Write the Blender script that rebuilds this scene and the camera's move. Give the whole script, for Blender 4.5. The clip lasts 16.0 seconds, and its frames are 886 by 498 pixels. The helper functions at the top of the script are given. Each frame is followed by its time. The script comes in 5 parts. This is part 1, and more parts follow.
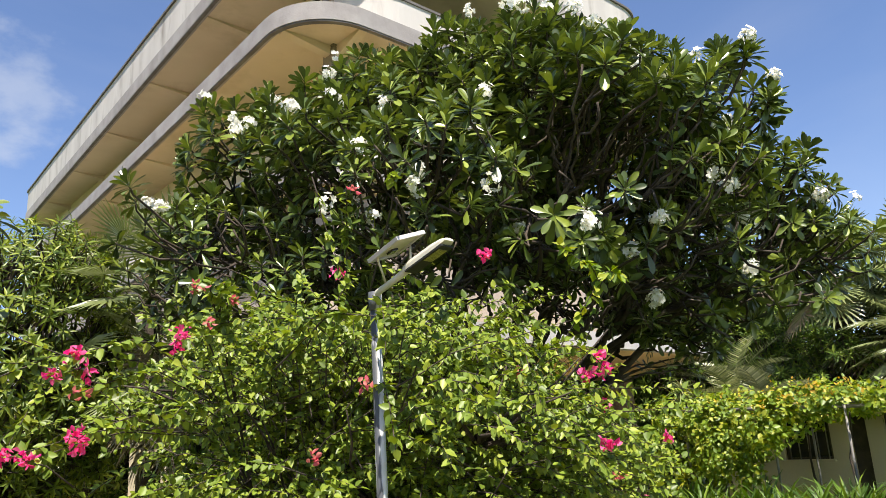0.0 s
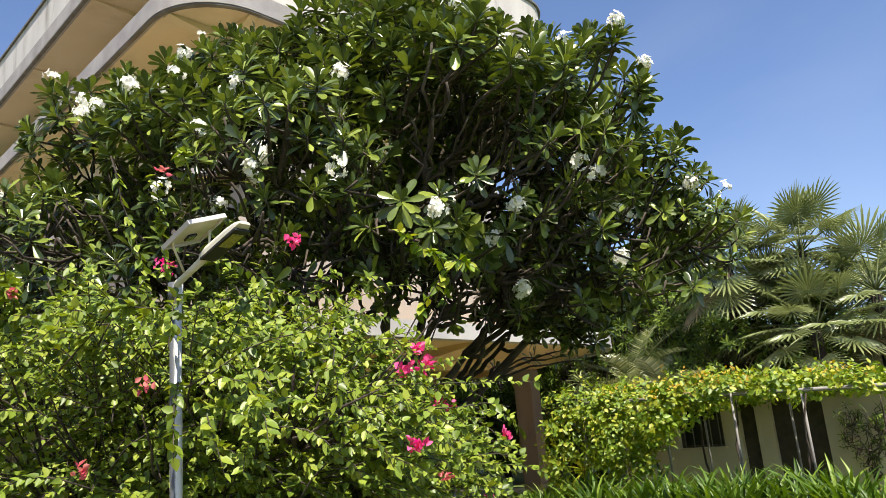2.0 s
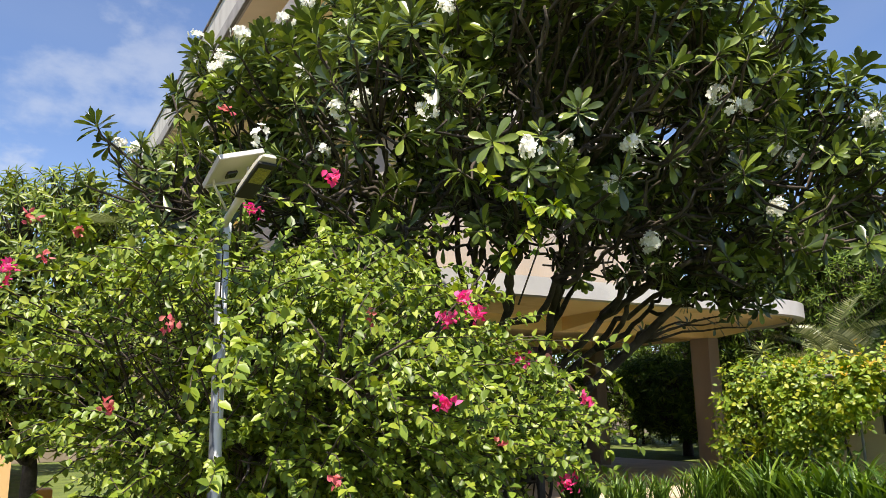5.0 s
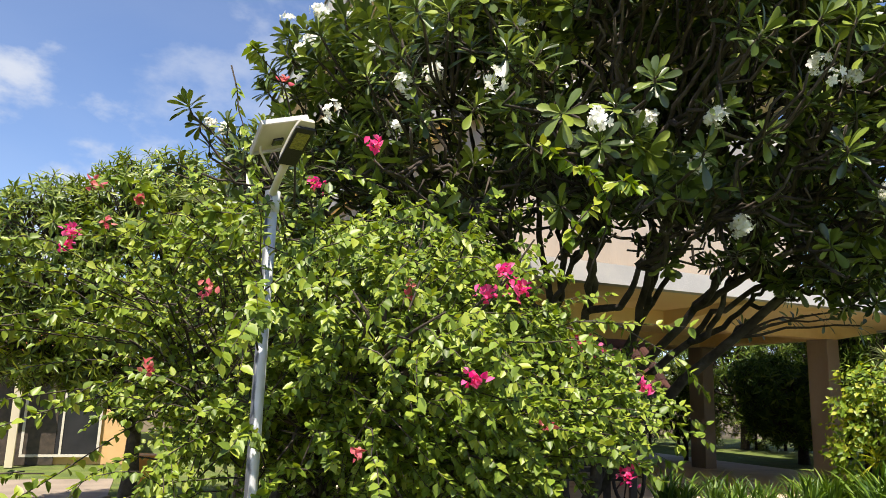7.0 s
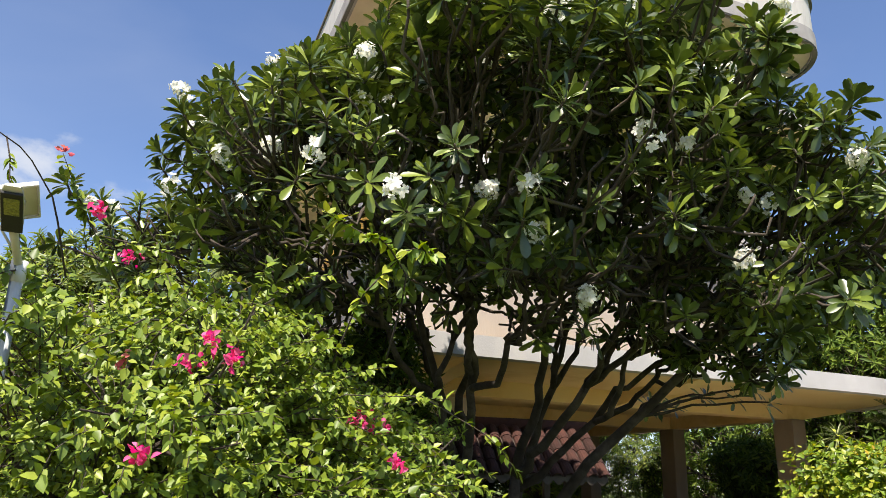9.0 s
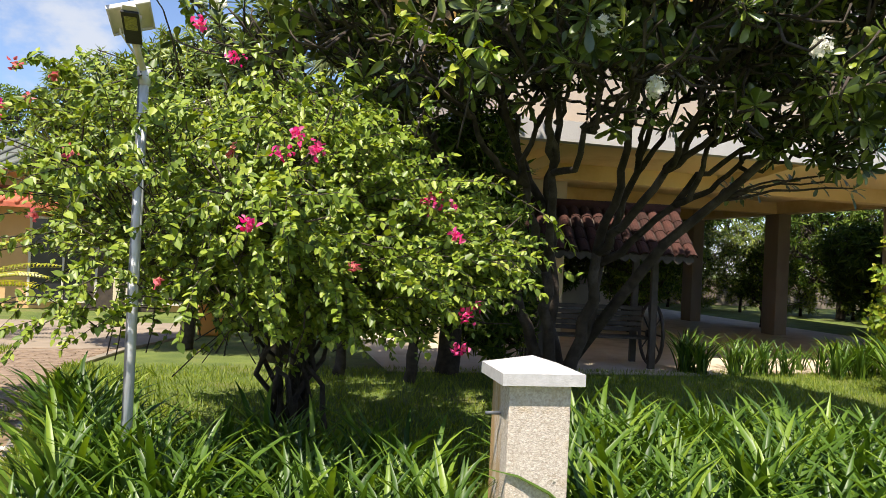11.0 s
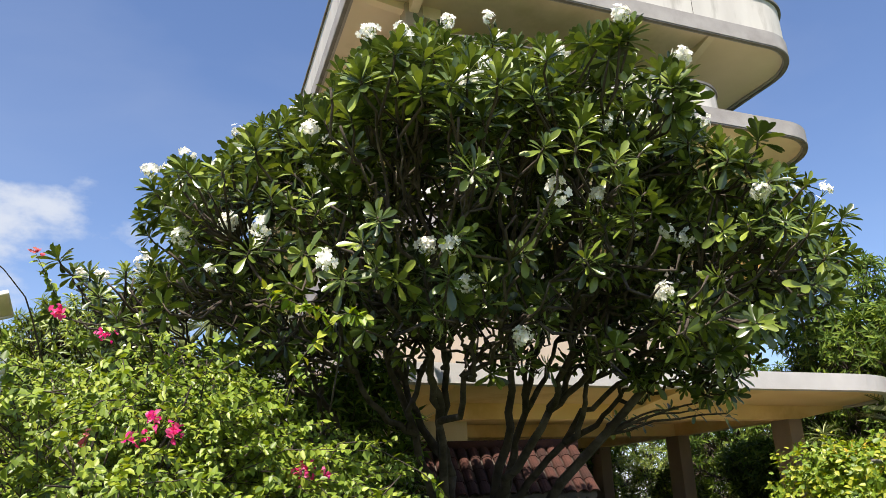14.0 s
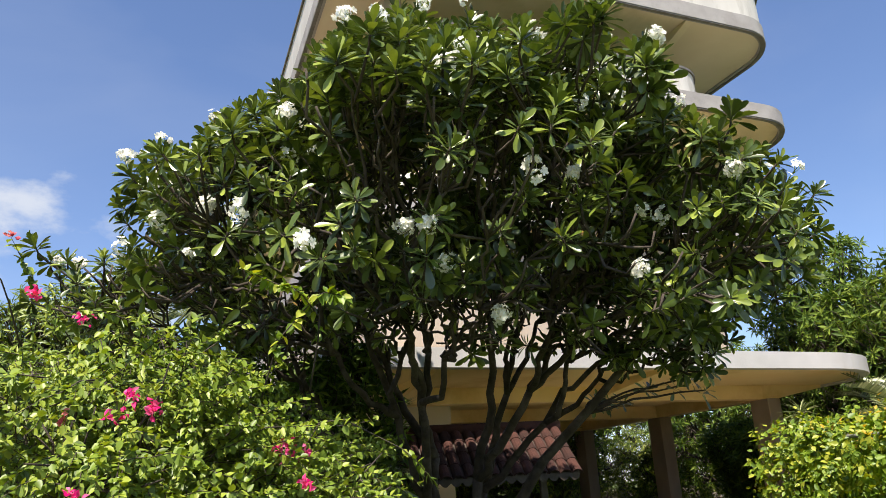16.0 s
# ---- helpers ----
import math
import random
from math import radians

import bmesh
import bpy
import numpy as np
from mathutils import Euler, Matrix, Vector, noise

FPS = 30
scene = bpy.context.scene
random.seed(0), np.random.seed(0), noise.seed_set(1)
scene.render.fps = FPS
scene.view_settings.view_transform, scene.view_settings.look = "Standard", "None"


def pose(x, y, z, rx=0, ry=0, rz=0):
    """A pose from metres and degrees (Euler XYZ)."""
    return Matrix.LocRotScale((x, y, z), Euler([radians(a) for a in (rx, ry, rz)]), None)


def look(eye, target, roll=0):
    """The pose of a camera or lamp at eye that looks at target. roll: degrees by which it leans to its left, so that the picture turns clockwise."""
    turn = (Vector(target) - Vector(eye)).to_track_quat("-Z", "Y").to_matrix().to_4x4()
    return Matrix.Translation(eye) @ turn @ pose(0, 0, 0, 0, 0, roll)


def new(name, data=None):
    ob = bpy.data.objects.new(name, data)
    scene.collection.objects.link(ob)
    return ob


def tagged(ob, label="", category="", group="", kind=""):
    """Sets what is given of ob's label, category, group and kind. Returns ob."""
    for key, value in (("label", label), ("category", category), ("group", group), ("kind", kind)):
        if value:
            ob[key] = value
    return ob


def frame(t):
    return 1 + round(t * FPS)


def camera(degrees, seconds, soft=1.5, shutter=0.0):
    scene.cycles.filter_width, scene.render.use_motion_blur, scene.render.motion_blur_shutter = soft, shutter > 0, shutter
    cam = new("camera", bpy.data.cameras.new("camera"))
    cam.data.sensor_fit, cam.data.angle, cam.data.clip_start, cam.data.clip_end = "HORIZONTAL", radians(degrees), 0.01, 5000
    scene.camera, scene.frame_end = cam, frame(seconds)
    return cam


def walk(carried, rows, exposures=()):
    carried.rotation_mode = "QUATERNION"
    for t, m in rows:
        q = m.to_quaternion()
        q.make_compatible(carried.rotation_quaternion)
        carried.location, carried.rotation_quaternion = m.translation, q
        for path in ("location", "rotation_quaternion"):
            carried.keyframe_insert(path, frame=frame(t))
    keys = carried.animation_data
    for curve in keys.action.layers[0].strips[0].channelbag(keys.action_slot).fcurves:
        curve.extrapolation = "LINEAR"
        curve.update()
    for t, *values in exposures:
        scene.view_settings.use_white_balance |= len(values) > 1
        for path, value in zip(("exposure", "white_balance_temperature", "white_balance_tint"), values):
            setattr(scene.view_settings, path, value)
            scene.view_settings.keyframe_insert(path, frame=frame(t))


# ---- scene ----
cam = camera(61.0, 16.0, soft=0.45)
PATH = [
    (0, (0.416, 0.332, 1.667), (1.697, 1.784, 2.167), -3.2),
    (0.5, (0.482, 0.27, 1.663), (1.817, 1.672, 2.164), -3.8),
    (1, (0.609, 0.22, 1.667), (2.016, 1.554, 2.157), -4.5),
    (1.5, (0.815, 0.241, 1.672), (2.288, 1.509, 2.144), -5.0),
    (2, (1.051, 0.176, 1.653), (2.473, 1.5, 2.131), -4.9),
    (2.5, (1.312, 0.15, 1.623), (2.63, 1.571, 2.114), -4.0),
    (3, (1.535, 0.138, 1.651), (2.672, 1.665, 2.265), -3.3),
    (3.5, (1.677, 0.043, 1.642), (2.489, 1.717, 2.373), 0.0),
    (4, (1.761, 0.052, 1.633), (2.611, 1.734, 2.303), -1.0),
    (4.5, (1.778, 0.067, 1.618), (2.789, 1.718, 2.119), -2.3),
    (4.7, (1.8, 0.082, 1.616), (2.85, 1.725, 2.062), -1.5),
    (6.8, (2.102, 0.112, 1.544), (2.868, 1.924, 1.902), 1.4),
    (7, (2.171, 0.105, 1.554), (2.944, 1.909, 1.94), 1.9),
    (7.5, (2.527, 0.112, 1.549), (3.214, 1.878, 2.191), 2.2),
    (8, (2.816, 0.036, 1.548), (3.547, 1.806, 2.125), 0.5),
    (8.2, (2.93, -0.004, 1.546), (3.686, 1.744, 2.157), 0.8),
    (10.3, (3.548, -0.656, 1.554), (4.133, 1.229, 1.882), 1.5),
    (10.5, (3.525, -0.717, 1.532), (4.082, 1.194, 1.734), 1.2),
    (11, (3.412, -0.806, 1.514), (3.899, 1.134, 1.539), 2.8),
    (11.5, (3.406, -0.84, 1.484), (3.728, 1.133, 1.456), 3.6),
    (12, (3.463, -0.849, 1.533), (3.834, 1.116, 1.529), 2.4),
    (12.5, (3.514, -0.894, 1.595), (4.075, 1.023, 1.691), 1.2),
    (13, (3.572, -0.918, 1.624), (4.255, 0.936, 1.929), -0.0),
    (13.5, (3.589, -0.96, 1.641), (4.273, 0.841, 2.178), -0.6),
    (14, (3.593, -0.988, 1.639), (4.273, 0.78, 2.278), -2.3),
    (14.5, (3.602, -0.986, 1.64), (4.284, 0.759, 2.34), -3.7),
    (15, (3.595, -0.992, 1.645), (4.293, 0.744, 2.35), -3.9),
    (15.5, (3.603, -0.977, 1.643), (4.323, 0.758, 2.33), -4.4),
    (16, (3.621, -1.012, 1.558), (4.344, 0.749, 2.169), -3.5),
]
walk(cam, [(t, look(eye, target, roll)) for t, eye, target, roll in PATH])

# ---- world and sun ----
SUN_AZ, SUN_EL = radians(213), radians(61)   # azimuth clockwise from +y
world = bpy.data.worlds.new("world")
scene.world = world
world.use_nodes = True
wn, wl = world.node_tree.nodes, world.node_tree.links
wn.clear()
sky = wn.new("ShaderNodeTexSky")
sky.sky_type, sky.sun_disc = "NISHITA", False
sky.sun_elevation, sky.sun_rotation = SUN_EL, SUN_AZ
sky.air_density, sky.dust_density, sky.ozone_density = 1.0, 0.35, 3.5
coord = wn.new("ShaderNodeTexCoord")
stretch = wn.new("ShaderNodeMapping")
stretch.inputs["Scale"].default_value = (1.0, 1.0, 1.7)
wl.new(coord.outputs["Generated"], stretch.inputs["Vector"])
puffs = wn.new("ShaderNodeTexNoise")
puffs.inputs["Scale"].default_value, puffs.inputs["Detail"].default_value, puffs.inputs["Roughness"].default_value = 7.0, 9.0, 0.56
wl.new(stretch.outputs["Vector"], puffs.inputs["Vector"])
veil = wn.new("ShaderNodeTexNoise")
veil.inputs["Scale"].default_value, veil.inputs["Detail"].default_value, veil.inputs["Distortion"].default_value = 2.2, 6.0, 0.8
wl.new(stretch.outputs["Vector"], veil.inputs["Vector"])
veil_ramp = wn.new("ShaderNodeValToRGB")
veil_ramp.color_ramp.elements[0].position, veil_ramp.color_ramp.elements[1].position = 0.45, 0.85
veil_ramp.color_ramp.elements[1].color = (0.16, 0.16, 0.16, 1)
wl.new(veil.outputs["Fac"], veil_ramp.inputs["Fac"])
cover = veil_ramp.outputs["Color"]
# cumulus heaps: direction, size, thickness
for way, size, thick in (((-0.02, 0.966, 0.225), 0.068, 0.9), ((-0.10, 0.96, 0.205), 0.09, 0.95), ((-0.20, 0.94, 0.25), 0.115, 0.9), ((0.07, 0.916, 0.39), 0.06, 0.42), ((0.12, 0.905, 0.40), 0.06, 0.42), ((0.165, 0.90, 0.412), 0.04, 0.38), ((0.985, 0.15, 0.10), 0.10, 0.5), ((-0.7, 0.68, 0.2), 0.25, 0.9), ((0.3, -0.9, 0.3), 0.3, 0.9), ((-0.9, -0.3, 0.35), 0.3, 0.8)):
    gap = wn.new("ShaderNodeVectorMath")
    gap.operation = "DISTANCE"
    gap.inputs[1].default_value = Vector(way).normalized()
    wl.new(coord.outputs["Generated"], gap.inputs[0])
    fray = wn.new("ShaderNodeMath")
    fray.operation = "MULTIPLY_ADD"
    wl.new(puffs.outputs["Fac"], fray.inputs[0])
    fray.inputs[1].default_value = -0.42
    wl.new(gap.outputs["Value"], fray.inputs[2])
    edge = wn.new("ShaderNodeMapRange")
    edge.interpolation_type = "SMOOTHSTEP"
    edge.inputs["From Min"].default_value, edge.inputs["From Max"].default_value = size - 0.21, size - 0.21 - 0.085
    edge.inputs["To Max"].default_value = thick
    wl.new(fray.outputs["Value"], edge.inputs["Value"])
    both = wn.new("ShaderNodeMath")
    both.operation = "MAXIMUM"
    wl.new(cover, both.inputs[0])
    wl.new(edge.outputs["Result"], both.inputs[1])
    cover = both.outputs["Value"]
mixer = wn.new("ShaderNodeMix")
mixer.data_type = "RGBA"
mixer.inputs["B"].default_value = (4.4, 4.65, 5.2, 1)
back = wn.new("ShaderNodeBackground")
back.inputs["Strength"].default_value = 0.092
out = wn.new("ShaderNodeOutputWorld")
wl.new(cover, mixer.inputs["Factor"])
tint = wn.new("ShaderNodeMix")
tint.data_type, tint.blend_type = "RGBA", "MULTIPLY"
tint.inputs["Factor"].default_value = 1.0
tint.inputs["B"].default_value = (1.03, 1.0, 1.09, 1)
wl.new(sky.outputs["Color"], tint.inputs["A"])
wl.new(tint.outputs["Result"], mixer.inputs["A"])
wl.new(mixer.outputs["Result"], back.inputs["Color"])
wl.new(back.outputs["Background"], out.inputs["Surface"])

sun_data = bpy.data.lights.new("sun", "SUN")
sun_data.energy, sun_data.angle, sun_data.color = 5.0, radians(0.55), (1.0, 0.915, 0.79)
sun = new("sun", sun_data)
sun_way = Vector((math.sin(SUN_AZ) * math.cos(SUN_EL), math.cos(SUN_AZ) * math.cos(SUN_EL), math.sin(SUN_EL)))
sun.matrix_world = look(sun_way * 60, (0, 0, 0))
scene.view_settings.exposure = 0.92


# ---- materials ----
def shader(name):
    mat = bpy.data.materials.new(name)
    mat.use_nodes = True
    n, l = mat.node_tree.nodes, mat.node_tree.links
    return mat, n, l, n["Principled BSDF"]


def surface(name, a, b, scale=3.0, rough=0.75, bump=0.25, fine=60.0, stain=None, stain_scale=0.7, metal=0.0, stretch_z=1.0, vary=0.0):
    """A two-scale surface: colours a and b blended by noise, a fine relief, and broad stains."""
    mat, n, l, p = shader(name)
    tc = n.new("ShaderNodeTexCoord")
    mp = n.new("ShaderNodeMapping")
    mp.inputs["Scale"].default_value = (1, 1, stretch_z)
    l.new(tc.outputs["Object"], mp.inputs["Vector"])
    big = n.new("ShaderNodeTexNoise")
    big.inputs["Scale"].default_value, big.inputs["Detail"].default_value = scale, 8
    l.new(mp.outputs["Vector"], big.inputs["Vector"])
    ramp = n.new("ShaderNodeValToRGB")
    ramp.color_ramp.elements[0].position, ramp.color_ramp.elements[1].position = 0.33, 0.68
    ramp.color_ramp.elements[0].color, ramp.color_ramp.elements[1].color = (*a, 1), (*b, 1)
    l.new(big.outputs["Fac"], ramp.inputs["Fac"])
    colour = ramp.outputs["Color"]
    if stain:
        wide = n.new("ShaderNodeTexNoise")
        wide.inputs["Scale"].default_value, wide.inputs["Detail"].default_value, wide.inputs["Roughness"].default_value = stain_scale, 10, 0.65
        l.new(mp.outputs["Vector"], wide.inputs["Vector"])
        mask = n.new("ShaderNodeValToRGB")
        mask.color_ramp.elements[0].position, mask.color_ramp.elements[1].position = 0.52, 0.75
        l.new(wide.outputs["Fac"], mask.inputs["Fac"])
        blend = n.new("ShaderNodeMix")
        blend.data_type = "RGBA"
        blend.inputs["B"].default_value = (*stain, 1)
        l.new(mask.outputs["Color"], blend.inputs["Factor"])
        l.new(colour, blend.inputs["A"])
        colour = blend.outputs["Result"]
    if vary:
        info = n.new("ShaderNodeObjectInfo")
        hsv = n.new("ShaderNodeHueSaturation")
        rng = n.new("ShaderNodeMapRange")
        rng.inputs["To Min"].default_value, rng.inputs["To Max"].default_value = 1 - vary, 1 + vary
        l.new(info.outputs["Random"], rng.inputs["Value"])
        l.new(rng.outputs["Result"], hsv.inputs["Value"])
        l.new(colour, hsv.inputs["Color"])
        colour = hsv.outputs["Color"]
    l.new(colour, p.inputs["Base Color"])
    grain = n.new("ShaderNodeTexNoise")
    grain.inputs["Scale"].default_value, grain.inputs["Detail"].default_value = fine, 6
    l.new(mp.outputs["Vector"], grain.inputs["Vector"])
    bm = n.new("ShaderNodeBump")
    bm.inputs["Strength"].default_value, bm.inputs["Distance"].default_value = bump, 0.02
    l.new(grain.outputs["Fac"], bm.inputs["Height"])
    l.new(bm.outputs["Normal"], p.inputs["Normal"])
    p.inputs["Roughness"].default_value, p.inputs["Metallic"].default_value = rough, metal
    return mat


def leaf(name, dark, mid, light, rough=0.4, glow=0.3, spec=0.5):
    """A leaf: colour varies from leaf to leaf, some light passes through."""
    mat, n, l, p = shader(name)
    geo = n.new("ShaderNodeNewGeometry")
    ramp = n.new("ShaderNodeValToRGB")
    e = ramp.color_ramp.elements
    e[0].position, e[0].color = 0.0, (*dark, 1)
    e[1].position, e[1].color = 1.0, (*light, 1)
    m = e.new(0.6)
    m.color = (*mid, 1)
    l.new(geo.outputs["Random Per Island"], ramp.inputs["Fac"])
    tc = n.new("ShaderNodeTexCoord")
    mott = n.new("ShaderNodeTexNoise")
    mott.inputs["Scale"].default_value, mott.inputs["Detail"].default_value = 26, 4
    l.new(tc.outputs["Object"], mott.inputs["Vector"])
    hsv = n.new("ShaderNodeHueSaturation")
    rng = n.new("ShaderNodeMapRange")
    rng.inputs["To Min"].default_value, rng.inputs["To Max"].default_value = 0.72, 1.28
    l.new(mott.outputs["Fac"], rng.inputs["Value"])
    l.new(rng.outputs["Result"], hsv.inputs["Value"])
    l.new(ramp.outputs["Color"], hsv.inputs["Color"])
    l.new(hsv.outputs["Color"], p.inputs["Base Color"])
    p.inputs["Roughness"].default_value = rough
    p.inputs["Specular IOR Level"].default_value = spec
    tr = n.new("ShaderNodeBsdfTranslucent")
    warm = n.new("ShaderNodeHueSaturation")
    warm.inputs["Hue"].default_value, warm.inputs["Saturation"].default_value, warm.inputs["Value"].default_value = 0.492, 1.1, 1.4
    l.new(hsv.outputs["Color"], warm.inputs["Color"])
    l.new(warm.outputs["Color"], tr.inputs["Color"])
    mix = n.new("ShaderNodeMixShader")
    mix.inputs["Fac"].default_value = glow
    l.new(p.outputs["BSDF"], mix.inputs[1])
    l.new(tr.outputs["BSDF"], mix.inputs[2])
    l.new(mix.outputs["Shader"], n["Material Output"].inputs["Surface"])
    return mat


CREAM = surface("cream_paint", (0.55, 0.47, 0.32), (0.64, 0.56, 0.40), 1.2, 0.8, 0.15, 40, (0.48, 0.42, 0.33), 0.5, stretch_z=0.35)
PARAPET = surface("weathered_white_paint", (0.47, 0.445, 0.43), (0.56, 0.535, 0.515), 1.4, 0.85, 0.2, 30, (0.26, 0.235, 0.215), 1.5, stretch_z=0.22)
GREYWALL = surface("pinkish_grey_paint", (0.32, 0.285, 0.26), (0.38, 0.34, 0.315), 1.1, 0.85, 0.2, 30, (0.30, 0.265, 0.24), 1.1, stretch_z=0.3)
BAND = surface("bare_grey_concrete", (0.27, 0.25, 0.25), (0.35, 0.33, 0.33), 2.0, 0.9, 0.3, 40, (0.22, 0.2, 0.2), 1.1)
SOFFIT = surface("soffit_paint", (0.58, 0.48, 0.36), (0.64, 0.54, 0.42), 0.8, 0.85, 0.1, 30, (0.42, 0.34, 0.22), 0.45)
OCHRE = surface("ochre_soffit_paint", (0.76, 0.57, 0.26), (0.81, 0.64, 0.33), 0.7, 0.8, 0.1, 30, (0.54, 0.35, 0.11), 0.5)
WHITE = surface("white_paint", (0.44, 0.425, 0.42), (0.51, 0.495, 0.49), 1.6, 0.75, 0.15, 40, (0.55, 0.52, 0.48), 0.8)
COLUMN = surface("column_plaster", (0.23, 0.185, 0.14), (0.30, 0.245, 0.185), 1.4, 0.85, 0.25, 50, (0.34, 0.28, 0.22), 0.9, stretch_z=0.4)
COPING = surface("dark_coping", (0.10, 0.09, 0.09), (0.16, 0.15, 0.15), 4, 0.9, 0.3)
DARK = surface("dark_window_glass", (0.015, 0.017, 0.02), (0.03, 0.03, 0.035), 2, 0.15, 0.02)
FRAME = surface("window_frame_paint", (0.55, 0.5, 0.42), (0.62, 0.58, 0.5), 5, 0.6, 0.1)
BARK = surface("plumeria_bark", (0.03, 0.022, 0.016), (0.075, 0.056, 0.042), 9, 0.9, 0.6, 40, (0.15, 0.125, 0.10), 3.0)
DARKBARK = surface("shrub_bark", (0.03, 0.022, 0.016), (0.07, 0.052, 0.04), 14, 0.9, 0.6, 60, (0.12, 0.095, 0.075), 4.0)
PLUM = leaf("plumeria_leaf", (0.028, 0.045, 0.012), (0.095, 0.14, 0.021), (0.25, 0.302, 0.043), 0.32, 0.10, 0.6)
BOUG = leaf("bougainvillea_leaf", (0.076, 0.12, 0.016), (0.198, 0.277, 0.029), (0.315, 0.365, 0.046), 0.42, 0.24, 0.4)
MANGO = leaf("mango_leaf", (0.05, 0.085, 0.01), (0.13, 0.185, 0.018), (0.28, 0.325, 0.034), 0.42, 0.26)
HEDGE = leaf("vine_leaf", (0.085, 0.15, 0.014), (0.215, 0.31, 0.026), (0.41, 0.415, 0.045), 0.45, 0.3)
YOUNG = leaf("young_vine_leaf", (0.42, 0.30, 0.03), (0.58, 0.36, 0.05), (0.62, 0.5, 0.06), 0.45, 0.35)
LILY = leaf("lily_leaf", (0.03, 0.072, 0.010), (0.09, 0.165, 0.017), (0.20, 0.29, 0.032), 0.42, 0.28, 0.45)
GRASS = leaf("lawn_blade", (0.11, 0.175, 0.02), (0.215, 0.29, 0.03), (0.38, 0.42, 0.06), 0.5, 0.42)
FAN = leaf("fan_palm_leaf", (0.065, 0.09, 0.028), (0.195, 0.23, 0.085), (0.42, 0.44, 0.22), 0.36, 0.18, 0.55)
DRYFAN = leaf("dry_palm_leaf", (0.16, 0.13, 0.07), (0.24, 0.20, 0.11), (0.34, 0.29, 0.17), 0.6, 0.15)
YELLOW = leaf("yellow_leaf", (0.20, 0.24, 0.02), (0.38, 0.38, 0.035), (0.55, 0.50, 0.06), 0.4, 0.35)
WOODS = leaf("far_tree_leaf", (0.035, 0.07, 0.012), (0.095, 0.155, 0.022), (0.22, 0.29, 0.045), 0.55, 0.25, 0.2)
PINK = leaf("pink_bract", (0.66, 0.04, 0.17), (0.82, 0.085, 0.28), (0.9, 0.22, 0.42), 0.6, 0.4, 0.2)
CORAL = leaf("coral_bract", (0.50, 0.08, 0.12), (0.62, 0.14, 0.17), (0.68, 0.24, 0.2), 0.6, 0.35, 0.2)
PETAL = leaf("white_petal", (0.80, 0.78, 0.68), (0.86, 0.85, 0.80), (0.90, 0.90, 0.87), 0.5, 0.35, 0.3)
GALV = surface("galvanised_steel", (0.44, 0.45, 0.46), (0.68, 0.69, 0.70), 16, 0.5, 0.1, 50, (0.78, 0.78, 0.79), 9, 0.05, stretch_z=0.22)
LAMPWHITE = surface("lamp_housing", (0.52, 0.49, 0.41), (0.62, 0.59, 0.50), 6, 0.45, 0.05)
STONE = surface("pillar_granite", (0.40, 0.33, 0.27), (0.62, 0.55, 0.48), 95, 0.8, 0.35, 150, (0.50, 0.36, 0.2), 4.0)
CAPSTONE = surface("white_cap_stone", (0.40, 0.385, 0.385), (0.48, 0.465, 0.47), 30, 0.8, 0.15, 120, (0.55, 0.53, 0.5), 3)
PAVER = surface("paver_brick", (0.15, 0.105, 0.075), (0.245, 0.18, 0.125), 9, 0.9, 0.5, 80, (0.20, 0.135, 0.08), 1.6, vary=0.32)
EARTH = surface("soil", (0.14, 0.095, 0.055), (0.25, 0.175, 0.105), 5, 0.95, 0.6, 30)
LAWN = surface("lawn_soil", (0.07, 0.105, 0.018), (0.14, 0.18, 0.03), 2.2, 0.95, 0.8, 70, (0.17, 0.15, 0.06), 0.8)
CONCRETE = surface("sunlit_paving", (0.50, 0.405, 0.30), (0.60, 0.49, 0.37), 2, 0.9, 0.3, 40, (0.33, 0.26, 0.19), 0.9)
# Driveway concrete, its colour darkened for the shadow lying across it.
ROAD = surface("shaded_road", (0.22, 0.175, 0.13), (0.31, 0.25, 0.19), 2, 0.9, 0.3, 40, (0.18, 0.15, 0.11), 0.9)
ROOFTILE = surface("red_clay_tile", (0.40, 0.09, 0.045), (0.55, 0.15, 0.075), 5, 0.75, 0.3, 50, (0.25, 0.08, 0.06), 1.2, vary=0.2)
# Bench roof: mottled clay tile, darkened in colour for the tree's shade.
DARKTILE = surface("shade_darkened_clay_tile", (0.03, 0.011, 0.008), (0.062, 0.021, 0.014), 6, 0.95, 0.4, 50, (0.028, 0.015, 0.012), 2.0, vary=0.35)
GREYTILE = surface("mossy_grey_tile", (0.10, 0.11, 0.095), (0.17, 0.18, 0.16), 3, 0.85, 0.4, 50, (0.08, 0.10, 0.06), 1.0)
WOOD = surface("dark_stained_wood", (0.035, 0.026, 0.02), (0.075, 0.055, 0.04), 8, 0.55, 0.3, 60)
ORANGEWALL = surface("orange_wall_paint", (0.58, 0.36, 0.16), (0.68, 0.44, 0.21), 1, 0.85, 0.15, 30, (0.45, 0.27, 0.13), 0.6)
GREENROOF = surface("green_sheet_roof", (0.24, 0.42, 0.33), (0.32, 0.5, 0.4), 2, 0.6, 0.2)
KERB = surface("kerb_concrete", (0.20, 0.17, 0.13), (0.30, 0.26, 0.20), 6, 0.9, 0.4, 60, (0.22, 0.2, 0.14), 2)
HOSE = surface("green_hose", (0.10, 0.30, 0.25), (0.16, 0.38, 0.32), 8, 0.5, 0.1)
PIPE = surface("pergola_pipe", (0.17, 0.16, 0.15), (0.26, 0.245, 0.23), 8, 0.6, 0.15)
ORANGE = surface("orange_plastic", (0.62, 0.24, 0.03), (0.7, 0.3, 0.05), 4, 0.5, 0.1)
